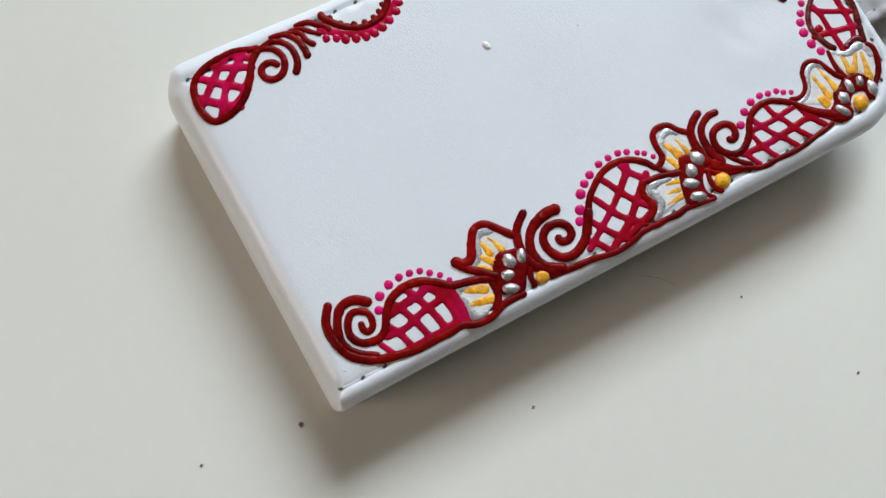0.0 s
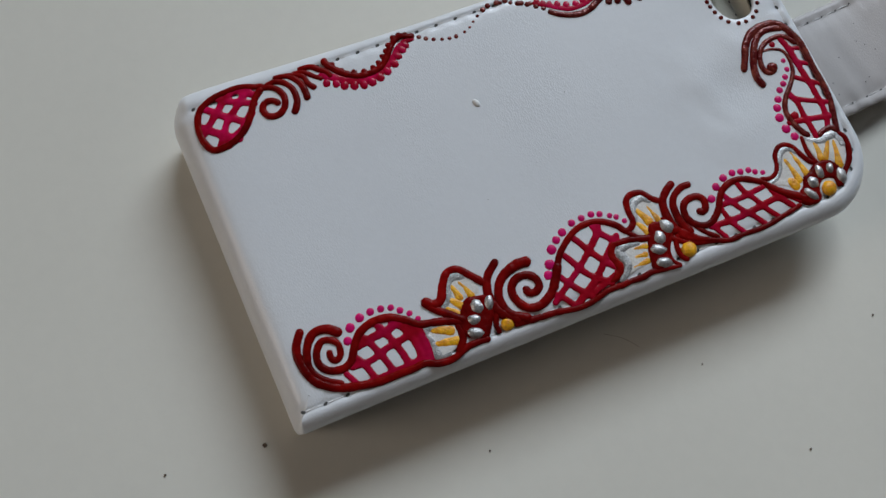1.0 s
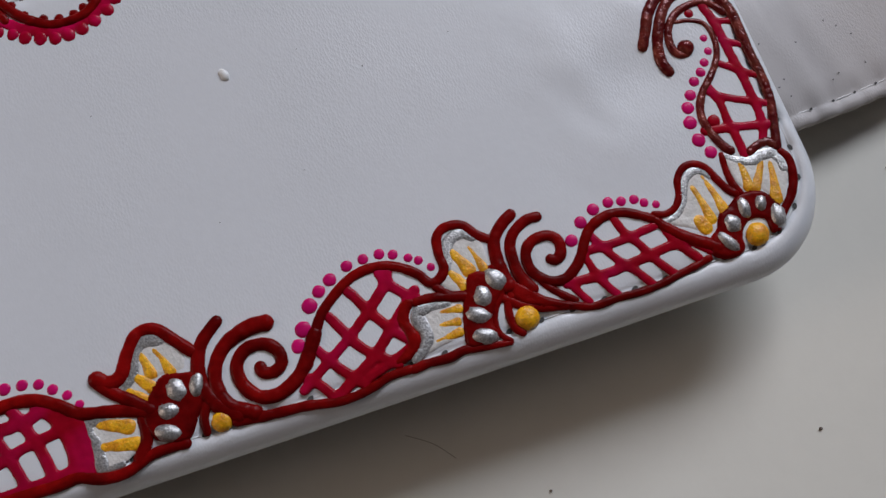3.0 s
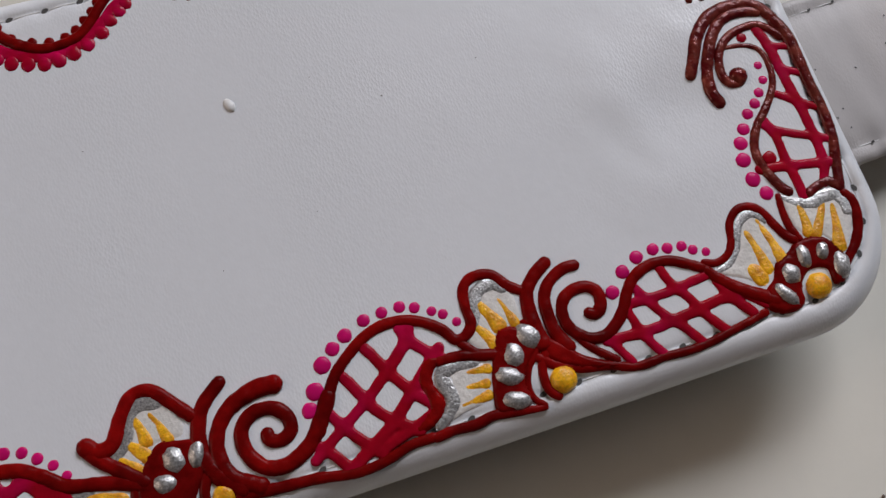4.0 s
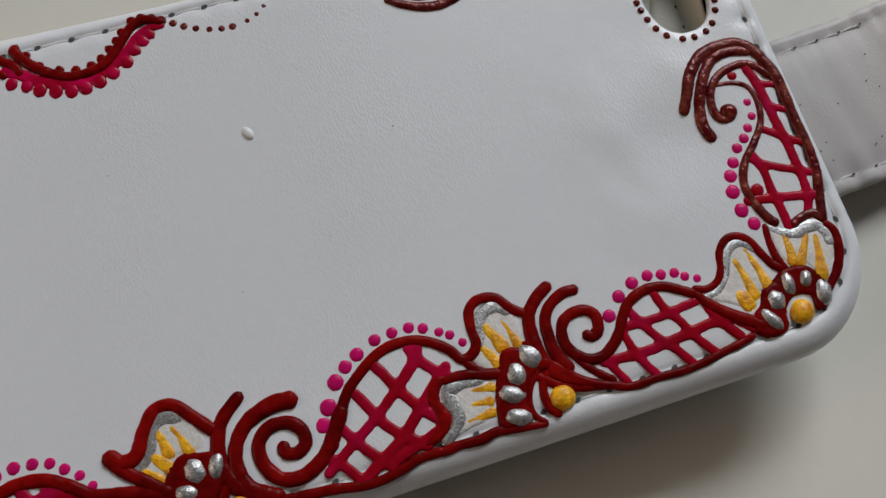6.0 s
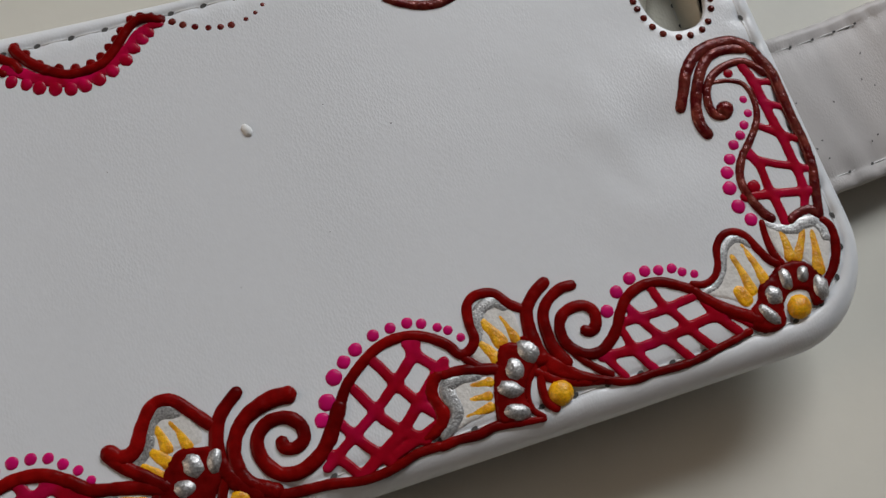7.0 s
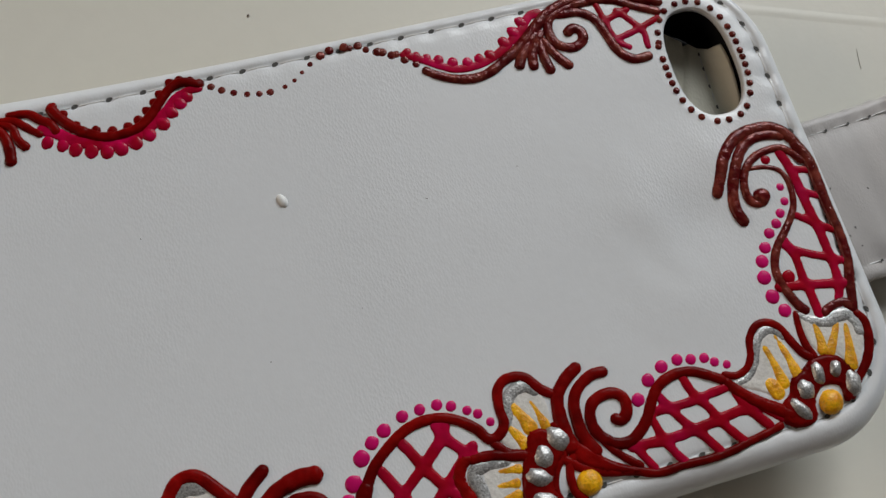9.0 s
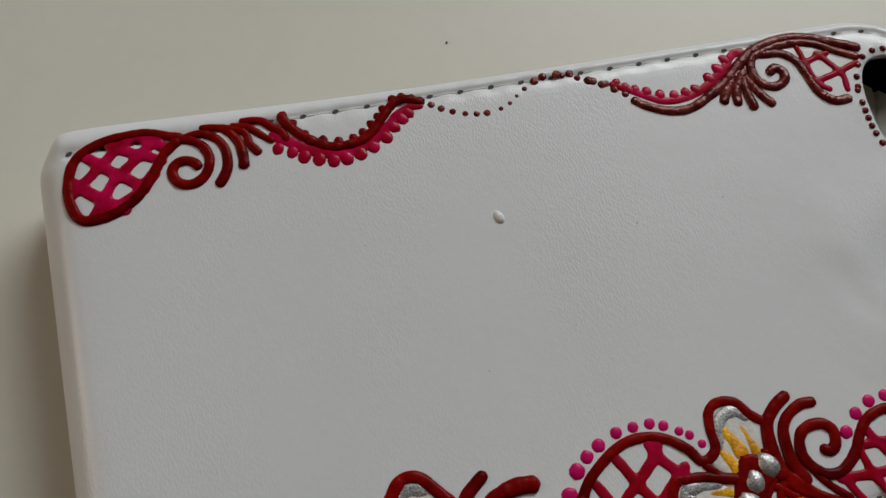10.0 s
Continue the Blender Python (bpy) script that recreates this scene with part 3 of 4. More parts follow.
dots("gold_dot", GOLD, [(43.6, 3.9, 1.33)])

# lower border: the middle paisley
motif("paisley", RED, [(49.6, 8.9), (49.7, 7.9), (50.9, 7.5), (52.1, 8.2), (52.1, 9.8), (50.8, 11.1), (48.6, 11.2), (47, 9.7), (47, 7.4), (48.4, 5.3), (50.8, 4.8), (53.5, 6), (55.4, 8.1), (57.1, 10.7)], 1.20, 1.31, 1.42)
line("paisley_edge", RED, [(54.8, 6.7), (55.6, 8.2), (56.5, 9.6), (58.2, 12.2), (60.6, 14.2), (63.4, 15.7), (66.3, 16), (68.9, 15.2), (71.1, 13.5), (72.2, 11.9), (73.5, 12), (74.5, 13.1), (74.5, 15.1), (74.9, 17.1), (76.2, 18.1), (78.4, 17.8), (79.8, 16), (81.3, 14.8)], 1.07, 1.00, 1.00)
line("paisley_edge", RED, [(44.9, 3.4), (48.8, 2.8), (53.2, 2.4), (56.7, 1.7), (59.4, 1.6), (61.8, 2), (63.9, 2.5), (66.7, 2.5)], 1.08, 0.93, 0.86)
line("paisley_edge", RED, [(66.6, 2.3), (68.6, 2.5), (71.3, 2.3), (73.4, 2.6), (75.7, 2.2), (77.6, 1.9), (79.4, 1.6)], 0.90, 0.97, 0.52)
bar(CRIMSON, [(61.9, 14.8), (62.9, 13), (63.9, 11), (65, 9.2), (66.6, 7), (68, 5.5)], 1.06)
bar(CRIMSON, [(59.1, 11.8), (59.8, 10.5), (60.4, 9.2), (61.8, 6.8), (63.9, 4.8), (65.3, 3.7)], 1.04)
bar(CRIMSON, [(56.4, 8.7), (57.5, 6.8), (58.9, 4.8), (60.7, 2.6)], 1.01)
bar(CRIMSON, [(66.6, 15.1), (67.4, 13.3), (68.9, 11.5), (70.1, 10.3)], 1.07)
bar(CRIMSON, [(54.2, 5.8), (55.6, 4.3), (56.9, 2.3)], 0.94)
bar(CRIMSON, [(67.5, 14.8), (66.5, 13.2), (64.1, 11.1), (60.6, 8.5), (57.7, 6.7), (53.7, 4.2)], 1.19, 0.97, 0.97)
bar(CRIMSON, [(70.1, 11.6), (67.3, 9.3), (65.1, 7.3), (62.6, 5.2), (59.8, 3.6), (57.2, 2.1)], 1.10)
bar(CRIMSON, [(66.8, 4.8), (64.4, 4), (61.6, 3.2)], 0.97)
dots("dot", PINK, [(54.6, 9.5, 0.95), (55.7, 11.3, 1.07), (57.3, 13.8, 1.04), (58.9, 15.2, 0.87), (60.6, 16.2, 0.88), (63.1, 17.2, 0.80), (65.3, 17.4, 0.73), (67.4, 17.4, 0.73), (69, 16.8, 0.70), (70.7, 15.8, 0.61), (71.8, 15.1, 0.63), (73, 13.8, 0.58)])

# lower border: the second flower
motif("flower", RED, [(72.5, 11.5), (73.9, 9.8), (76, 8.7)], 0.84, 1.00)
pad("petal", WASH, [(73.3, 11.4), (74.7, 13), (75.4, 15.7), (76.8, 16.9), (78.8, 16.7), (80.2, 14.6), (79.8, 11.4), (78, 10.9), (76.1, 8.9)], 0.16)
pad("petal", WASH, [(69.5, 9.2), (71.8, 9.4), (73.6, 8.6), (74.7, 8.4), (74.4, 6.7), (73.2, 4.3), (70.7, 4.0), (67.3, 3.2), (69.0, 5.0), (69.0, 7.1), (68.7, 8.4)], 0.16)
line("petal_edge", RED, [(69.4, 10.2), (71.9, 10.0), (74.1, 9.4), (76.2, 8.9)], 1.0, 1.06)
pad("petal_edge", RED, [(68.4, 11.0), (70.0, 10.4), (68.8, 9.4), (68.3, 8.0), (69.0, 5.9), (67.9, 4.1), (65.6, 3.3), (64.8, 4.0), (67.0, 5.5), (66.8, 7.8), (66.8, 9.3)], 0.42)
line("stem", RED, [(85.2, 17.3), (83.3, 16.2), (81.7, 14.5), (81.2, 12.2), (81.2, 10.1), (81.5, 8)], 1.15, 1.3, 1.65)
line("stem", RED, [(88.3, 15.8), (86.5, 15.8), (84.5, 14.8), (83.4, 13.3), (83.1, 11.3), (83.2, 9.2), (84.2, 6.8)], 1.1, 1.15, 1.4)
pad("flower_heart", RED, [(76.9, 11.3), (79.1, 11.3), (80.9, 9.9), (80.5, 8.0), (79.0, 6.6), (78.1, 4.6), (78.4, 2.9), (76.4, 2.3), (74.0, 2.7), (74.4, 5.8), (75.4, 8.6)])
line("stem", RED, [(80.7, 10.3), (80.5, 8.0), (78.9, 6.3), (78.2, 4.5), (78.4, 2.9), (79.4, 1.8)], 0.7, 0.7, 0.55)
line("stem", RED, [(81.2, 2.2), (80.3, 3.3), (80.2, 4.9), (80.6, 6.3), (81.6, 7.6)], 0.85, 0.8, 0.9)
pad("flower_heart", RED, [(79.6, 11.5), (81.6, 11.3), (82.3, 9.0), (83.8, 7.6), (85.2, 5.9), (87.9, 4.1), (88.8, 3.1), (84.7, 4.3), (81.7, 6.2), (81.0, 8.2)])
beads("silver_bead", SILVER, [(80.1, 9.7, 1.6, 1.25, -53), (77.8, 8.2, 1.35, 1.15, -78), (76.5, 6.1, 1.6, 1.05, -28), (76.4, 3.4, 1.65, 1.0, -17)])
line("petal_rim", SILVER, [(72.9, 11.3), (74.8, 13), (75.5, 15.2), (76.7, 16.5), (78.4, 16.6), (79.4, 15.6)], 0.55, 0.95, 0.87)
line("petal_vein", GOLD, [(76.1, 14.6), (77.3, 11.9)], 1.0, 1.5)
line("petal_vein", GOLD, [(78.2, 15.0), (79.1, 11.8)], 0.6, 0.95)
line("petal_vein", GOLD, [(75.0, 12.3), (76.2, 10.0)], 0.9, 1.15)
line("petal_rim", SILVER, [(73.7, 8.7), (71.4, 9.1), (69.5, 8.7), (69.5, 7.5), (69.8, 5.7), (68.9, 4.4), (67.3, 3.3)], 0.6, 1.1, 0.6)
line("petal_vein", GOLD, [(71.9, 8.0), (74.4, 7.7)], 0.6, 0.85)
line("petal_vein", GOLD, [(71.1, 6.5), (73.7, 6.2)], 0.6, 0.85)
line("petal_vein", GOLD, [(70.8, 4.7), (73.5, 4.9)], 0.6, 0.9)
dots("gold_dot", GOLD, [(82.2, 3.9, 1.62)])

# lower border: the last paisley and its spiral
motif("paisley", RED, [(87.5, 10.2), (88.2, 9.7), (89.2, 10.3), (89.5, 11.9), (88.5, 13), (86.8, 13.1), (85.4, 12.4), (84.7, 10.8), (85, 9), (86.5, 7.4), (88.4, 7), (90.2, 7.9), (91.5, 9.1), (92.8, 11), (94.3, 12.4), (96.4, 13.1), (98.7, 12.9), (100.6, 11.9), (102.4, 10.7)], 1.15, 1.1, 1.0)
line("paisley_edge", RED, [(80.2, 7.2), (81.9, 5.7), (84.7, 4.4), (87.7, 3.7), (90.6, 2.6), (93.9, 2.6), (96.9, 2.4), (99.9, 2.5), (102.4, 2.9), (105.2, 3.3), (107.4, 3.7)], 0.95, 0.81, 0.74)
line("paisley_edge", RED, [(84.7, 9.8), (85.7, 7.4), (87, 5.7), (88.9, 3.9)], 0.67, 0.81)
line("paisley_edge", RED, [(102.4, 10.7), (103.4, 9.2), (105.6, 7), (107.7, 5.5), (109.2, 4.3)], 0.92, 1.28, 1.42)
bar(CRIMSON, [(93, 9.5), (96.6, 9.4), (100.1, 9.7), (102.2, 9.9)], 0.93)
bar(CRIMSON, [(88.5, 6.4), (91.2, 6.1), (94.5, 6), (98.4, 6.3), (102.4, 6.7), (105.9, 6.7)], 1.05)
bar(CRIMSON, [(93.7, 11.2), (94.7, 9.1), (96, 6.9), (97.5, 5.1), (98.9, 2.8)], 0.91)
bar(CRIMSON, [(97.3, 12.7), (98, 10.3), (99.4, 7.9), (100.4, 5.7), (102.1, 3.2)], 0.92)
bar(CRIMSON, [(103.2, 8.8), (104.2, 6.4), (105.9, 4.1)], 0.99)
bar(CRIMSON, [(91.9, 9), (92.5, 6.5), (93.4, 4.2), (94.4, 2.6)], 0.88)
bar(CRIMSON, [(88.7, 6.4), (89.5, 5), (90.4, 3.2)], 0.81)
bar(CRIMSON, [(106.1, 6.2), (107.7, 4.5)], 0.85)
dots("dot", PINK, [(91.1, 11.4, 0.88), (93.1, 13.3, 0.89), (95.3, 14.4, 0.87), (97.5, 14.7, 0.78), (99.2, 14.3, 0.73), (100.9, 14, 0.69), (102, 13.2, 0.65), (103.4, 12.5, 0.57)])

# the corner flower
motif("flower", RED, [(102.5, 11.4), (104, 10.9), (105.6, 11.3), (106.7, 12.6), (107.4, 14.7), (108.7, 16), (110.3, 16.1), (111.7, 15), (112.5, 13.1), (113.3, 11.4), (114.3, 10.4)], 0.74, 0.81, 0.96)
pad("petal", WASH, [(103.6, 9.8), (105.8, 10.3), (107.3, 12.5), (108, 14.9), (109.9, 15.5), (111.4, 14.3), (111.9, 9), (110.1, 8.4), (108.7, 7), (106.4, 8)], 0.16)
pad("petal", WASH, [(114.7, 15.9), (117.4, 14.2), (121.5, 14.1), (122.3, 11.8), (120.5, 8.5), (118.8, 7.8), (117.6, 10), (115.5, 10.8), (114.6, 12.4)], 0.16)
line("petal_edge", RED, [(114.5, 16.3), (114.2, 14.3), (114.2, 12.1), (114.7, 10.3)], 0.66, 0.88)
line("petal_edge", RED, [(122.2, 14.3), (122.9, 12.8), (122.4, 10.2), (121, 8), (119.2, 6.4), (117.3, 4.4)], 0.97, 0.97, 0.75)
pad("flower_heart", RED, [(110.6, 8.6), (112.3, 9.3), (114.5, 10.4), (117.5, 9.9), (119, 7.5), (119.2, 6.2), (117.5, 4.3), (116.4, 4.2), (116.3, 6.1), (114.3, 6.6), (112.7, 5.3), (112, 3.1), (109.7, 2.7), (107.7, 3.9), (108.3, 6), (109.7, 7)])
beads("silver_bead", SILVER, [(114.1, 8.4, 1.46, 0.88, -97), (116.5, 8.3, 1.16, 0.80, -114), (118, 6.1, 1.54, 1.10, -103), (111.8, 6.9, 1.37, 1.12, -82), (110.3, 4.8, 1.77, 0.85, -60)])
line("petal_rim", SILVER, [(103.5, 9.8), (105.3, 10.2), (106.8, 11.5), (107.9, 13.8), (109.3, 15), (110.8, 15), (111.8, 13.9)], 0.44, 0.73, 0.73)
line("petal_vein", GOLD, [(108.9, 12.6), (109.5, 8.6)], 0.81, 1.10)
line("petal_vein", GOLD, [(110.8, 13.4), (111.6, 9.1)], 0.73, 1.17)
line("petal_vein", GOLD, [(107.8, 8.8), (108.4, 7.3)], 1.37, 1.23)
line("petal_rim", SILVER, [(114.5, 16.2), (115.7, 15.1), (117.8, 14.1), (119.5, 14.4), (121.1, 14.3), (121.8, 13.1), (121.8, 11.6)], 0.45, 0.97, 0.89)
line("petal_vein", GOLD, [(116.3, 14), (116.1, 11)], 0.82, 1.04)
line("petal_vein", GOLD, [(119, 13.4), (117, 10.6)], 0.81, 0.96)
line("petal_vein", GOLD, [(120.1, 12.6), (119, 8.5)], 0.81, 1.33)
dots("gold_dot", GOLD, [(114.5, 4.6, 1.63)])

# the paisley along the short edge
motif("scroll", MAROON, [(110.4, 33.6), (111.8, 36), (113.2, 38.4), (115.5, 40.5), (118.1, 41.2), (120.7, 41.1), (122.5, 40), (123.8, 37.9)], 1.15, 1.35, 1.22)
line("scroll", MAROON, [(112.7, 29.1), (112.2, 31.2), (112.7, 33.7), (114.1, 36.5), (115.9, 38.8), (118, 40), (120.4, 40), (122.3, 39.4)], 1.21, 1.21, 1.14)
motif("paisley", MAROON, [(116.3, 32.5), (116.3, 31.3), (114.8, 31.4), (114.3, 33), (114.9, 35.2), (116.4, 36.9), (118.5, 37.8), (121, 37.9), (122.5, 36.9), (123.6, 35.3)], 0.98, 0.85)
line("paisley_edge", MAROON, [(123.5, 38.1), (124.4, 35.6), (124.5, 32.5), (124.4, 29.1), (124.5, 25), (124.2, 21.4), (123.2, 18.1), (122.1, 14.6)], 1.31, 1.12, 0.99)
line("paisley_edge", MAROON, [(116, 36), (118, 35.8), (119.8, 35), (120.5, 33.5), (120.4, 31.1), (119.5, 29), (117.5, 26.8), (115.6, 25), (114.4, 23), (114.1, 21.1), (114.5, 19.1), (115.3, 17.1), (116.1, 16.1)], 0.45, 0.84, 1.04)
line("paisley_edge", MAROON, [(118, 15.2), (119.4, 15.8), (121.2, 16), (122.2, 14.7)], 0.94)
dots("scroll_tip", MAROON, [(116.2, 32, 1.25)])
bar(CRIMSON, [(121, 37.2), (121.5, 35), (121.7, 32.1), (121.8, 29.1), (122, 25.6), (122, 21.6), (121.7, 18.5), (120.6, 16)], 1.10, 1.10, 0.97)
bar(CRIMSON, [(116.9, 25.6), (117.4, 22.9), (117.3, 20.3), (117.5, 17.6), (117.5, 15.3)], 0.89, 1.08)
bar(CRIMSON, [(121.7, 34.6), (123.7, 34)], 0.81)
bar(CRIMSON, [(121.6, 31.5), (123.8, 30.2)], 0.80)
bar(CRIMSON, [(119.4, 28.7), (121.3, 27.2), (123.8, 25.4)], 0.85)
bar(CRIMSON, [(116, 25.5), (118.1, 23.8), (121.2, 22.2), (123.9, 20.9)], 0.89)
bar(CRIMSON, [(113.8, 19.9), (117.8, 19.2), (122.6, 18.2)], 1.08, 0.95)
dots("dot", CRIMSON, [(115.5, 20.9, 0.94), (118.7, 36.7, 0.72)])
dots("dot", PINK, [(119.2, 32.6, 0.59), (119, 30.6, 0.62), (117.8, 29.2, 0.69), (116.7, 28, 0.74), (115.3, 27, 0.76), (114, 25.3, 0.84), (112.9, 23.7, 0.93), (112.3, 21.6, 1.01), (112.4, 19, 1.00), (113.3, 16.9, 0.92)])

# upper border: the sprig beside the lens opening
motif("sprig", MAROON, [(78.2, 60), (79.6, 58.9), (81.8, 57.8), (84.2, 57.3), (86.4, 57.6), (88.9, 58.8), (91.7, 60.4), (94.6, 62.7), (97, 64.4), (100, 65.4), (103.3, 65.7), (106.3, 65.2), (108.7, 64.2), (111.1, 63.3), (113, 62.5)], 0.98, 1.25, 1.16)
line("sprig_edge", MAROON, [(95.2, 63.1), (99.2, 64.4), (103, 64.9), (106.4, 64.3), (109, 62.8), (112.3, 61.1)], 1.02)
line("sprig_edge", ROSE, [(75.9, 62.9), (77.9, 61.8), (80, 60.4), (82.2, 59.2), (84.7, 59), (87.5, 59.6), (90.1, 61), (92.5, 62.7), (94.3, 64.5), (95.9, 64.8)], 0.88, 1.05)
dots("scallop", ROSE, [(76.6, 63, 0.51), (77.6, 62.1, 0.57), (78.9, 61.5, 0.56), (80.4, 60.9, 0.60), (82.1, 60.1, 0.64), (84.1, 59.7, 0.60), (85.8, 59.8, 0.61), (87.4, 60, 0.65), (89.8, 61.4, 0.71), (91.5, 62.6, 0.71), (92.9, 63.9, 0.63)])
line("frond", MAROON, [(90.7, 57.5), (91.7, 59.2), (94.3, 61.8)], 1.22, 1.05)
line("frond", MAROON, [(92.6, 56.9), (93.1, 59), (95.2, 61.9)], 1.15, 0.97)
line("frond", MAROON, [(94.7, 55.9), (94.4, 58.3), (94.5, 61)], 1.23, 0.88)
line("frond", MAROON, [(97.5, 56), (96.1, 58), (94.9, 60.7)], 1.15, 0.88)
line("curl", MAROON, [(98.6, 60.8), (99.6, 61.4), (100.6, 60.7), (100.4, 59.3), (98.7, 58.6), (96.8, 59.5), (96.2, 61.5), (96.9, 63.5), (98.7, 64.2)], 1.16, 1.07)
line("paisley_edge", MAROON, [(98.1, 63.8), (101.2, 63.5), (103.2, 61.8), (104, 59), (104.8, 56.5), (106.5, 55), (108.8, 55)], 1.00, 1.09, 1.09)
bar(CRIMSON, [(104, 64), (104.5, 60.5), (105, 58.2), (106.4, 56.9)], 0.76)
bar(CRIMSON, [(106.5, 62.6), (109, 59), (109, 56.4)], 0.77)
bar(CRIMSON, [(108, 62.5), (103.7, 61.3)], 0.77)
bar(CRIMSON, [(111.8, 60.2), (108.1, 59.1), (104.8, 58.3)], 0.78)
dots("dot", MAROON, [(66.8, 65.7, 0.60), (68.8, 65.7, 0.65), (69.5, 65.4, 0.43), (70.6, 65.5, 0.60), (71.5, 64.7, 0.48), (72.9, 64, 0.69), (73.5, 63.8, 0.65), (74.6, 63.1, 0.65), (75.2, 63.1, 0.56), (76.1, 62.1, 0.64), (77.4, 61.1, 0.56)])

# upper border: the dotted wave
motif("wave", RED, [(31.1, 65.9), (31.9, 64.4), (33.4, 62.6), (34.9, 61.4), (36.8, 60.4), (38.8, 60.2), (41, 60.6), (42.6, 61.7), (43.9, 63.1), (45.3, 64.6), (46.6, 65.5), (48, 65.5), (49.6, 64.7)], 1.08, 1.08, 0.94)
line("wave_edge", ROSE, [(29.5, 63.3), (31.2, 62.4), (33.1, 60.9), (35, 60), (36.9, 59.4), (39, 59.3), (41.2, 59.8), (43.1, 60.8), (44.8, 62.1), (46.1, 63.4), (47.8, 64.2), (49.6, 64.2)], 1.24, 1.32, 0.80)
dots("scallop", RED, [(31.3, 65.9, 0.52), (32.3, 64.5, 0.58), (33.6, 62.6, 0.61), (35.9, 61.4, 0.57), (37.9, 60.9, 0.54), (39.9, 61, 0.54), (41.3, 61.6, 0.54), (42.6, 62.6, 0.55), (43.7, 63.5, 0.55), (44.6, 64.5, 0.55), (46.1, 65.7, 0.56), (47.2, 65.8, 0.56), (48.4, 65.4, 0.56), (49.5, 64.8, 0.56)])
dots("scallop", ROSE, [(30.1, 61.3, 0.64), (31.8, 60.5, 0.64), (33.2, 59.6, 0.71), (35, 58.9, 0.72), (36.8, 58.4, 0.71), (38.5, 58.4, 0.75), (40.3, 58.8, 0.76), (42.1, 59.5, 0.73), (44, 60.5, 0.73), (45.3, 61.8, 0.70), (46.6, 62.8, 0.70), (47.6, 63.5, 0.66)])
dots("dot", MAROON, [(50.9, 64.1, 0.53), (52.1, 63.3, 0.53), (53.5, 62.6, 0.49), (55.1, 62, 0.45), (56.6, 61.7, 0.48), (58, 61.6, 0.53), (60, 61.9, 0.38), (61.4, 62.5, 0.35), (62.6, 63.4, 0.34), (63.9, 64.3, 0.39), (65.5, 65.2, 0.62)])

# upper border: the paisley beside the spine
motif("paisley", RED, [(18.3, 65.1), (16.6, 65.6), (14.3, 66.4), (11.9, 66.5), (9, 66.2), (6.5, 65.3), (4.8, 63.9), (4, 61.7), (3.8, 59.5), (4.2, 57.4), (5.1, 56), (6.7, 55.7), (9.1, 56.1), (11.5, 57.4), (13.1, 59), (14.6, 61.1), (16, 63.2), (17.8, 64.7)], 0.95, 1.1, 1.1)
bar(ROSE, [(4.2, 61.3), (6.6, 59.2), (8.6, 57.5), (10.4, 56.4)], 1.3)
bar(ROSE, [(6.4, 64.4), (9.0, 62.0), (11.4, 60.2), (12.9, 58.8)], 1.2)
bar(ROSE, [(9.4, 65.6), (11.6, 64.1), (13.7, 63.2), (15.5, 62.2)], 1.15)
bar(ROSE, [(13.2, 66.2), (14.9, 64.9), (16.5, 63.7)], 1.2)
bar(ROSE, [(4.3, 59.5), (6.6, 61.6), (8.6, 63.3), (10.3, 64.9), (12.6, 66.3)], 1.1)
bar(ROSE, [(6.3, 55.8), (8.1, 58.4), (9.4, 60.4), (11.8, 62.5), (13.7, 64.2), (15.6, 65.8)], 1.1)
bar(ROSE, [(8.0, 55.8), (9.8, 57.0), (12.0, 58.2), (14.4, 60.7)], 1.3)
line("frond", RED, [(17.7, 64.9), (19.4, 64.4), (20.8, 63.3), (21.4, 61.5), (20.8, 59.6), (19.5, 58.5), (18, 58.4), (16.9, 59.2), (16.6, 60.5), (17.3, 61.5), (18.5, 61.7), (19.5, 61.2), (19.9, 60.5)], 0.94, 1.07, 1.07)
line("frond", RED, [(18, 64.7), (20.4, 65.2), (22.4, 64.3), (23.5, 62.5), (23.5, 60.1), (22.8, 58.6), (22.1, 57.7)], 0.83, 0.96, 1.15)
line("frond", RED, [(20.9, 66), (23.5, 65.4), (25.1, 63.6), (25.6, 61.4), (25.5, 59.6)], 0.71, 0.97, 1.17)
line("frond", RED, [(23.2, 65.7), (26.1, 64.5), (26.7, 62.6), (27.6, 61.2)], 0.76, 0.82, 1.01)
line("frond", RED, [(24.7, 65.6), (26.8, 65), (28.4, 63.5), (29.6, 62.5)], 0.69, 0.88, 0.76)
line("frond", RED, [(26, 66.1), (28.4, 65.7), (29.8, 64.5), (30.9, 63.6), (31.4, 62.3)], 0.65, 0.98, 0.91)

for owner, (mat, bars) in BARS.items():
    part("lattice", lattice_mesh("lattice", mat, bars), owner, "crossing bars of translucent glossy paint")

# dots round the lens opening
bead("lens_rim_dot", MAROON, 110.4, 56.0, 0.5, 0.5, 0, 0.35, case)
for k in range(1, 31):
    a = radians(155 + 360 * k / 31 + 3 * noise.noise(Vector((k * 1.3, 0, 0))))
    c, s = math.cos(a), math.sin(a)
    r = (abs(c / (HOLE[2] + 0.7)) ** 2.4 + abs(s / (HOLE[3] + 0.8)) ** 2.4) ** (-1 / 2.4)
    bead("lens_rim_dot", MAROON, HOLE[0] + r * c, HOLE[1] + r * s, 0.5, 0.5, 0, 0.38, case)

# ---- stitching and small marks on the cover ----


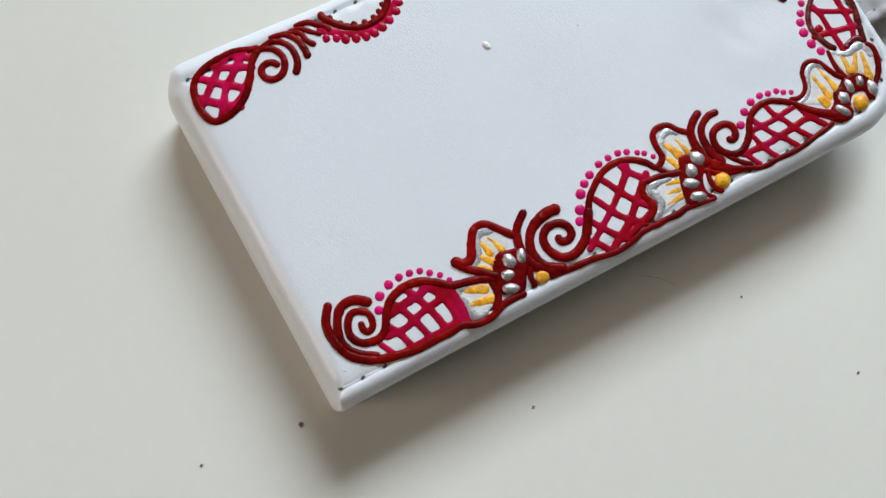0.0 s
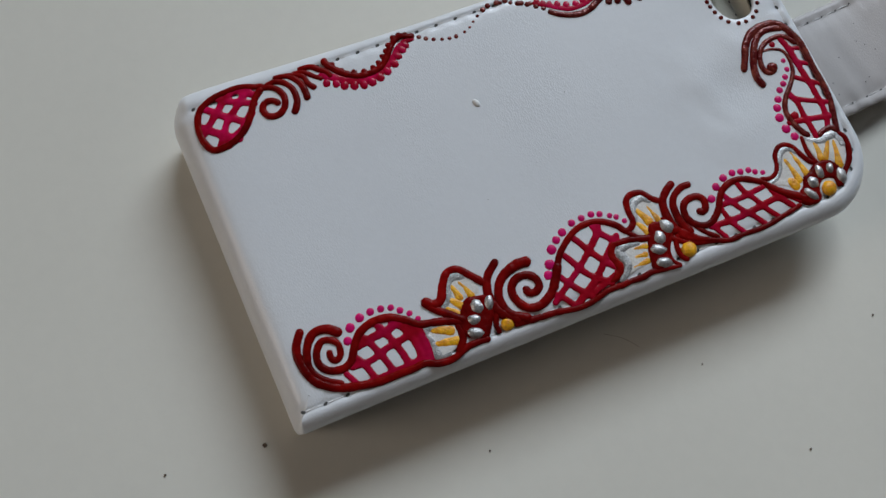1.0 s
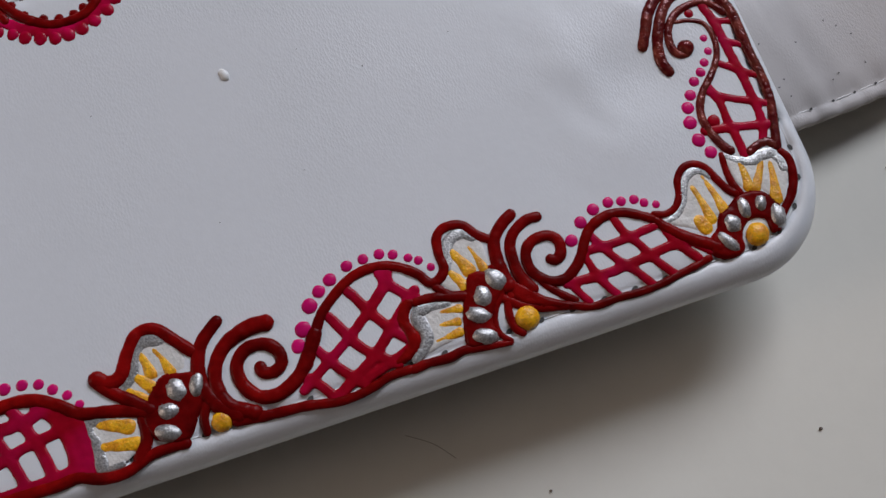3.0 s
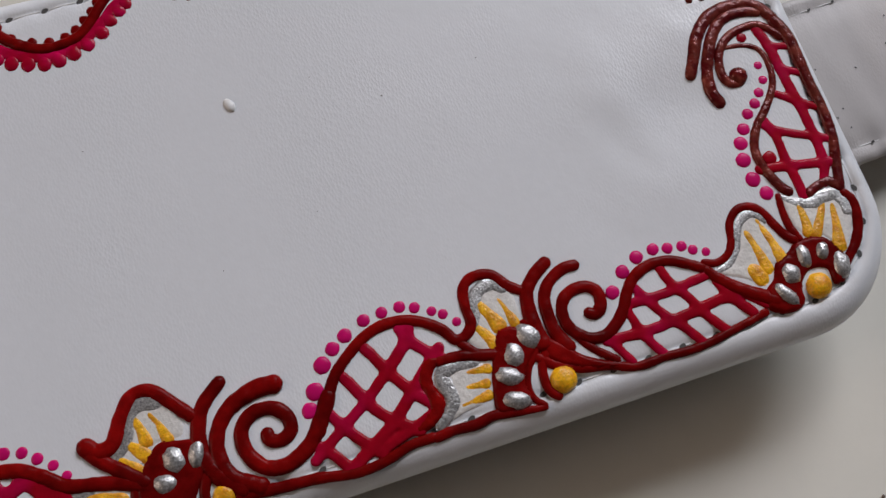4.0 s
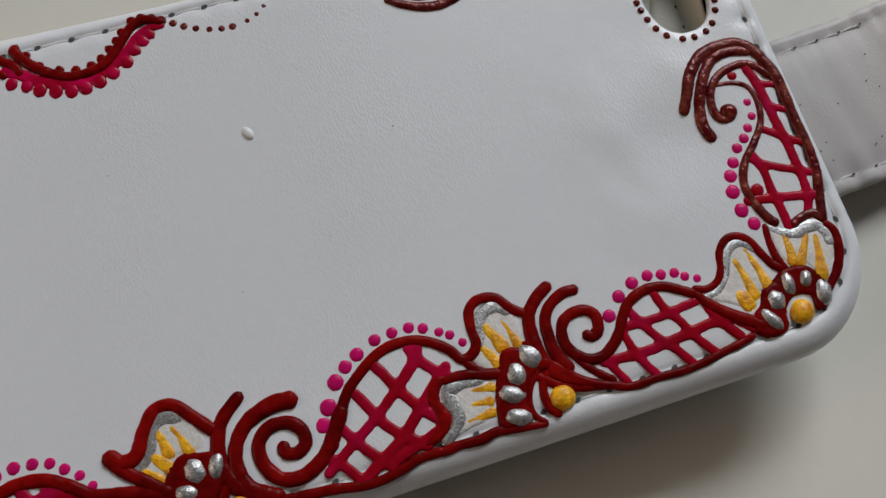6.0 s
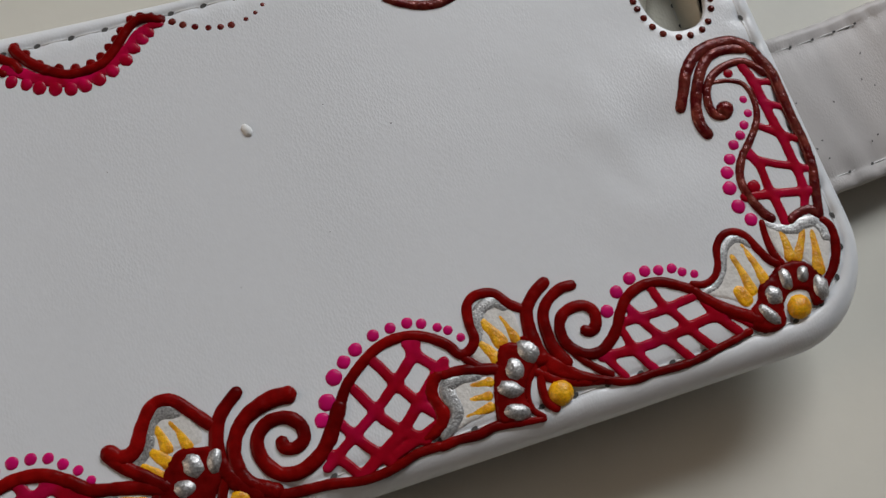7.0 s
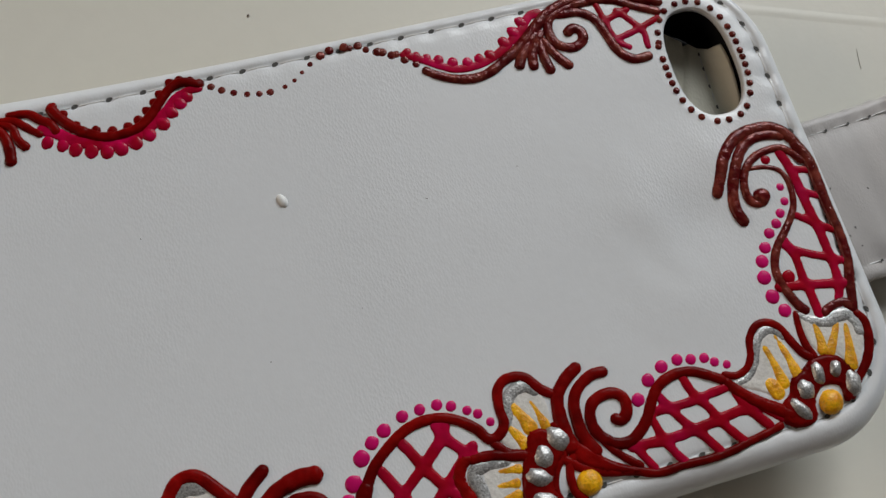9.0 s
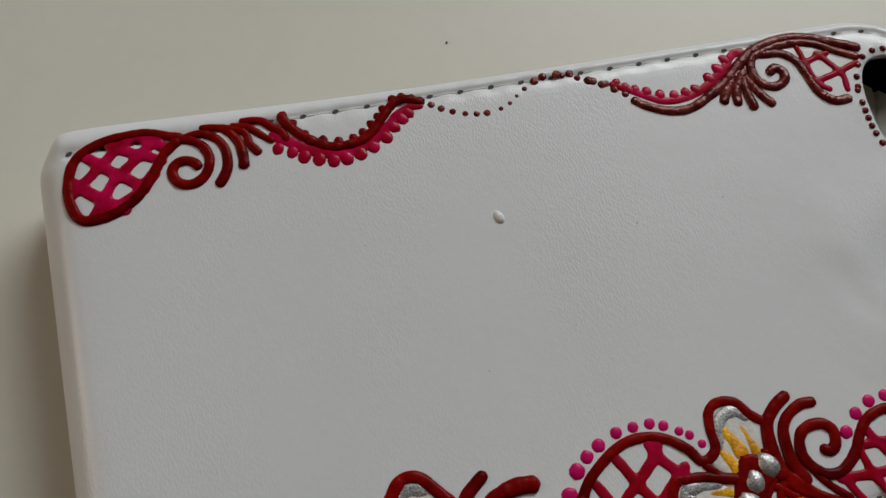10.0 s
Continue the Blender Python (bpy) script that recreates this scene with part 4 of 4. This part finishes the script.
# A flat disc whose dark colour gives the shade inside a stitch hole.
def stitch_hole_mesh(name):
    verts = [(0, 0, 0.02 * MM)] + [((0.54 + 0.05 * math.sin(0.9 * k)) * MM * math.cos(2 * math.pi * k / 20), 0.36 * MM * math.sin(2 * math.pi * k / 20), 0.05 * MM) for k in range(20)]
    return mesh_of(name, verts, [(0, 1 + k, 1 + (k + 1) % 20) for k in range(20)], HOLLOW)


def thread_mesh(name, length):
    verts, faces = [], []
    for k in range(7):
        f = k / 6
        r, z = 0.15 * math.sin(math.pi * (0.1 + 0.8 * f)), 0.03 * math.sin(math.pi * f) - 0.03
        for j in range(6):
            a = 2 * math.pi * j / 6
            verts.append(((f - 0.5) * length * MM, r * math.cos(a) * MM, (z + r * math.sin(a)) * MM))
    for k in range(6):
        for j in range(6):
            faces.append((k * 6 + j, k * 6 + (j + 1) % 6, k * 6 + 6 + (j + 1) % 6, k * 6 + 6 + j))
    return mesh_of(name, verts, faces, THREAD)


STITCH_HOLE, THREAD_MESH = stitch_hole_mesh("stitch_hole"), thread_mesh("stitch", 3.4)


def stitch_row(marks, parent, height, size=1.0):
    """Stitches at the marks (x, y, direction) in mm, at the height that height(x, y) gives."""
    for (x, y, a), after in zip(marks, marks[1:] + [None]):
        ob = part("stitch_hole", STITCH_HOLE, parent)
        ob.matrix_basis = Matrix.Translation((x * MM, y * MM, height(x, y))) @ Matrix.Rotation(a + 0.35, 4, "Z") @ Matrix.Diagonal((size, size, 1, 1))
        if after:
            mx, my = (x + after[0]) / 2, (y + after[1]) / 2
            ob = part("stitch", THREAD_MESH, parent)
            ob.matrix_basis = Matrix.Translation((mx * MM, my * MM, height(mx, my) - 0.12 * MM)) @ Matrix.Rotation(math.atan2(after[1] - y, after[0] - x), 4, "Z")


stitch_row(SEAM, case, lambda x, y: H + (ztop(x, y) - 0.2 + dimple(x, y) * 0.5) * MM, 0.85)
bead("paint_drop", material("white_paint", (0.82, 0.82, 0.8), 0.3), 55.96, 46.76, 0.62, 1.0, 20, 0.45, case)
for x, y, r in ((73.5, 42.6, 0.16), (62.0, 31.0, 0.09), (38.5, 46.2, 0.1), (86.0, 44.0, 0.09), (50.0, 27.5, 0.1), (66.0, 47.5, 0.08)):
    bead("speck", HOLLOW, x, y, r, r * 0.8, 30, 0.07, case)

# ---- the strap ----


def strap_line(s):
    """Middle of the strap at s mm from the cover: place, direction and height."""
    x = 118 + s
    y = 30.4 + 0.5 * min(1, s / 30) + 0.0068 * max(0, s - 12) ** 1.75
    d = Vector((1, 0.0068 * 1.75 * max(0, s - 12) ** 0.75)).normalized()
    return x, y, d, 6.2 - 2.2 * min(1, s / 40) + 0.7 * math.exp(-((s - 44) / 6) ** 2) + 0.2 * (math.sqrt((s - 44) ** 2 + 36) + s - 44) / 2 - 0.07


def strap_twist(s):
    """Slope across the strap, which turns its outer end up towards the window side."""
    f = max(0, min(1, (s - 26) / 45))
    return 0.34 * f * f * (3 - 2 * f)


def strap_mesh():
    verts, faces = [], []
    prof = [(-12, -1.0), (-12.15, -0.3), (-11.8, 0.25), (-11.0, 0.42), (-10.2, 0.22), (-9.6, 0.16), (-9.0, 0.32), (-6, 0.42), (0, 0.5), (6, 0.42), (9.0, 0.32), (9.6, 0.16), (10.2, 0.22), (11.0, 0.42), (11.8, 0.25), (12.15, -0.3), (12, -1.0)]
    prof += [(q[0] * 0.985, -1.25) for q in prof[::-1][1:-1:3]]
    m, steps = len(prof), 260
    for k in range(steps + 1):
        x, y, d, z = strap_line(k * 120 / steps)
        s = k * 120 / steps
        pull = 0.22 * (0.5 + 0.5 * math.cos(2 * math.pi * (s - 5) / 3.9)) ** 2
        for u, v in prof:
            u *= 1.06 if u > 0 else 1.0
            if v > -0.5 and 9 < abs(u) < 12:
                v -= pull * (1 if abs(u) > 10.6 else 0.7)
            v += 0.3 * noise.noise(Vector((s * 0.28 + u * 0.1, u * 0.07, 5))) * min(1, s / 15)
            u += (0.2 * noise.noise(Vector((s * 0.5, 3, u))) if abs(u) > 11 else 0)
            verts.append(((x - d.y * u) * MM, (y + d.x * u) * MM, (z + v + strap_twist(k * 120 / steps) * u + 0.12 * noise.noise(Vector((x * 0.15, u * 0.2, 1)))) * MM))
    for k in range(steps):
        for j in range(m):
            a, b = k * m + j, k * m + (j + 1) % m
            faces.append((a, a + m, b + m, b))
    return mesh_of("strap", verts, faces, STRAP)


strap = part("strap", strap_mesh(), case, "greyish white closing strap, toned darker for shade, with stitched edges and pores")
for u in (-9.9, 10.5):
    path = []
    for k in range(0, 111):
        x, y, d, z = strap_line(5.0 + k)
        path.append((x - d.y * u, y + d.x * u))
    stitch_row(along(path, 3.9), strap, lambda x, y: (strap_line(x - 118)[3] + 0.22 + strap_twist(x - 118) * (10.5 if y > strap_line(x - 118)[1] else -9.9)) * MM, 0.5)
# Pores: the stitch hole's dark shade disc, shrunk.
pores = random.Random(4)
for k in range(70):
    s = pores.uniform(10, 85)
    x, y, d, z = strap_line(s)
    u = pores.uniform(-8, 8)
    z += strap_twist(s) * u
    ob = part("pore", STITCH_HOLE, strap)
    ob.matrix_basis = Matrix.Translation(((x - d.y * u) * MM, (y + d.x * u) * MM, (z + 0.46 - 0.0015 * u * u) * MM)) @ Matrix.Rotation(pores.uniform(0, 3), 4, "Z") @ Matrix.Diagonal((0.3, 0.3, 0.3, 1))

# a stitched edge on the lining
for k in range(4):
    for ob, v in ((part("stitch_hole", STITCH_HOLE, lining), 0.12 + 0.22 * k), (part("stitch", THREAD_MESH, lining), 0.23 + 0.22 * k)):
        p, d = lining_at(2.0, v), lining_at(2.0, v + 0.05) - lining_at(2.0, v - 0.05)
        ob.matrix_basis = Matrix.Translation((p.x * MM, p.y * MM, (p.z + 0.05) * MM)) @ Matrix.Rotation(math.atan2(d.y, d.x), 4, "Z") @ Matrix.Diagonal((0.6, 0.5, 0.5, 1))

# ---- a faint ridge in the table's covering ----
verts, faces = [], []
for k in range(41):
    f = k / 40
    x, y = 122 + 150 * f, 69.8 - 44 * f - 3 * math.sin(math.pi * f)
    for u, z in ((-0.9, 0.0), (-0.35, 0.03), (0.0, 0.045), (0.35, 0.03), (0.9, 0.0)):
        verts.append(((x + 0.28 * u) * MM, (y + 0.96 * u) * MM, (z + 0.004) * MM))
for k in range(40):
    faces += [(k * 5 + j, k * 5 + 5 + j, k * 5 + 6 + j, k * 5 + 1 + j) for j in range(4)]
part("ridge", mesh_of("ridge", verts, faces, TABLE), table, "faint raised line in the table top")

# ---- crumbs on the table ----
CRUMB = material("crumb_brown", (0.16, 0.12, 0.09), 0.8, bump=0.4)


def crumb(x, y, r):
    bm = bmesh.new()
    bmesh.ops.create_icosphere(bm, subdivisions=2, radius=r * MM)
    for v in bm.verts:
        v.co *= 1 + 0.35 * noise.noise(v.co * 2500 + Vector((x, y, 0)))
        v.co.z = v.co.z * 0.6
    low = min(v.co.z for v in bm.verts)
    for v in bm.verts:
        v.co.z -= low
    me = bpy.data.meshes.new("crumb")
    bm.to_mesh(me)
    bm.free()
    me.materials.append(CRUMB)
    ob = tagged(new("crumb", me), "tiny brown crumb on the white table", "crumb", "crumbs on the table")
    ob.location = (x * MM, y * MM, 0)


for x, y, r in ((-6.1, 1.9, 0.45), (80.0, -16.8, 0.22), (145.1, 10.1, 0.20), (118.4, -21.5, 0.25), (-25.0, 3.9, 0.25), (33.3, -15.8, 0.22), (58.4, 81.9, 0.18), (92.7, -40.3, 0.25)):
    crumb(x, y, r)

# ---- fine hairs on the table ----
HAIR = material("hair_brown", (0.26, 0.21, 0.16), 0.6, bump=0)


def hair(pts):
    path = spline(pts, 0.4)
    verts, faces = [], []
    for k, p in enumerate(path):
        d = path[min(k + 1, len(path) - 1)] - path[max(k - 1, 0)]
        side = Vector((-d.y, d.x, 0)).normalized()
        for j in range(6):
            q = p + side * (0.035 * math.cos(math.pi * j / 3))
            verts.append((q.x * MM, q.y * MM, (0.035 + 0.035 * math.sin(math.pi * j / 3)) * MM))
    for k in range(len(path) - 1):
        faces += [(k * 6 + j, k * 6 + (j + 1) % 6, k * 6 + 6 + (j + 1) % 6, k * 6 + 6 + j) for j in range(6)]
    tagged(new("hair", mesh_of("hair", verts, faces, HAIR)), "short thin brown hair lying on the white table", "hair", "hairs on the table")


hair([(64.1, -3.6), (67.3, -5.9), (69.6, -8.7)])
hair([(149.0, 54.7), (148.6, 53.0), (148.3, 51.3)])
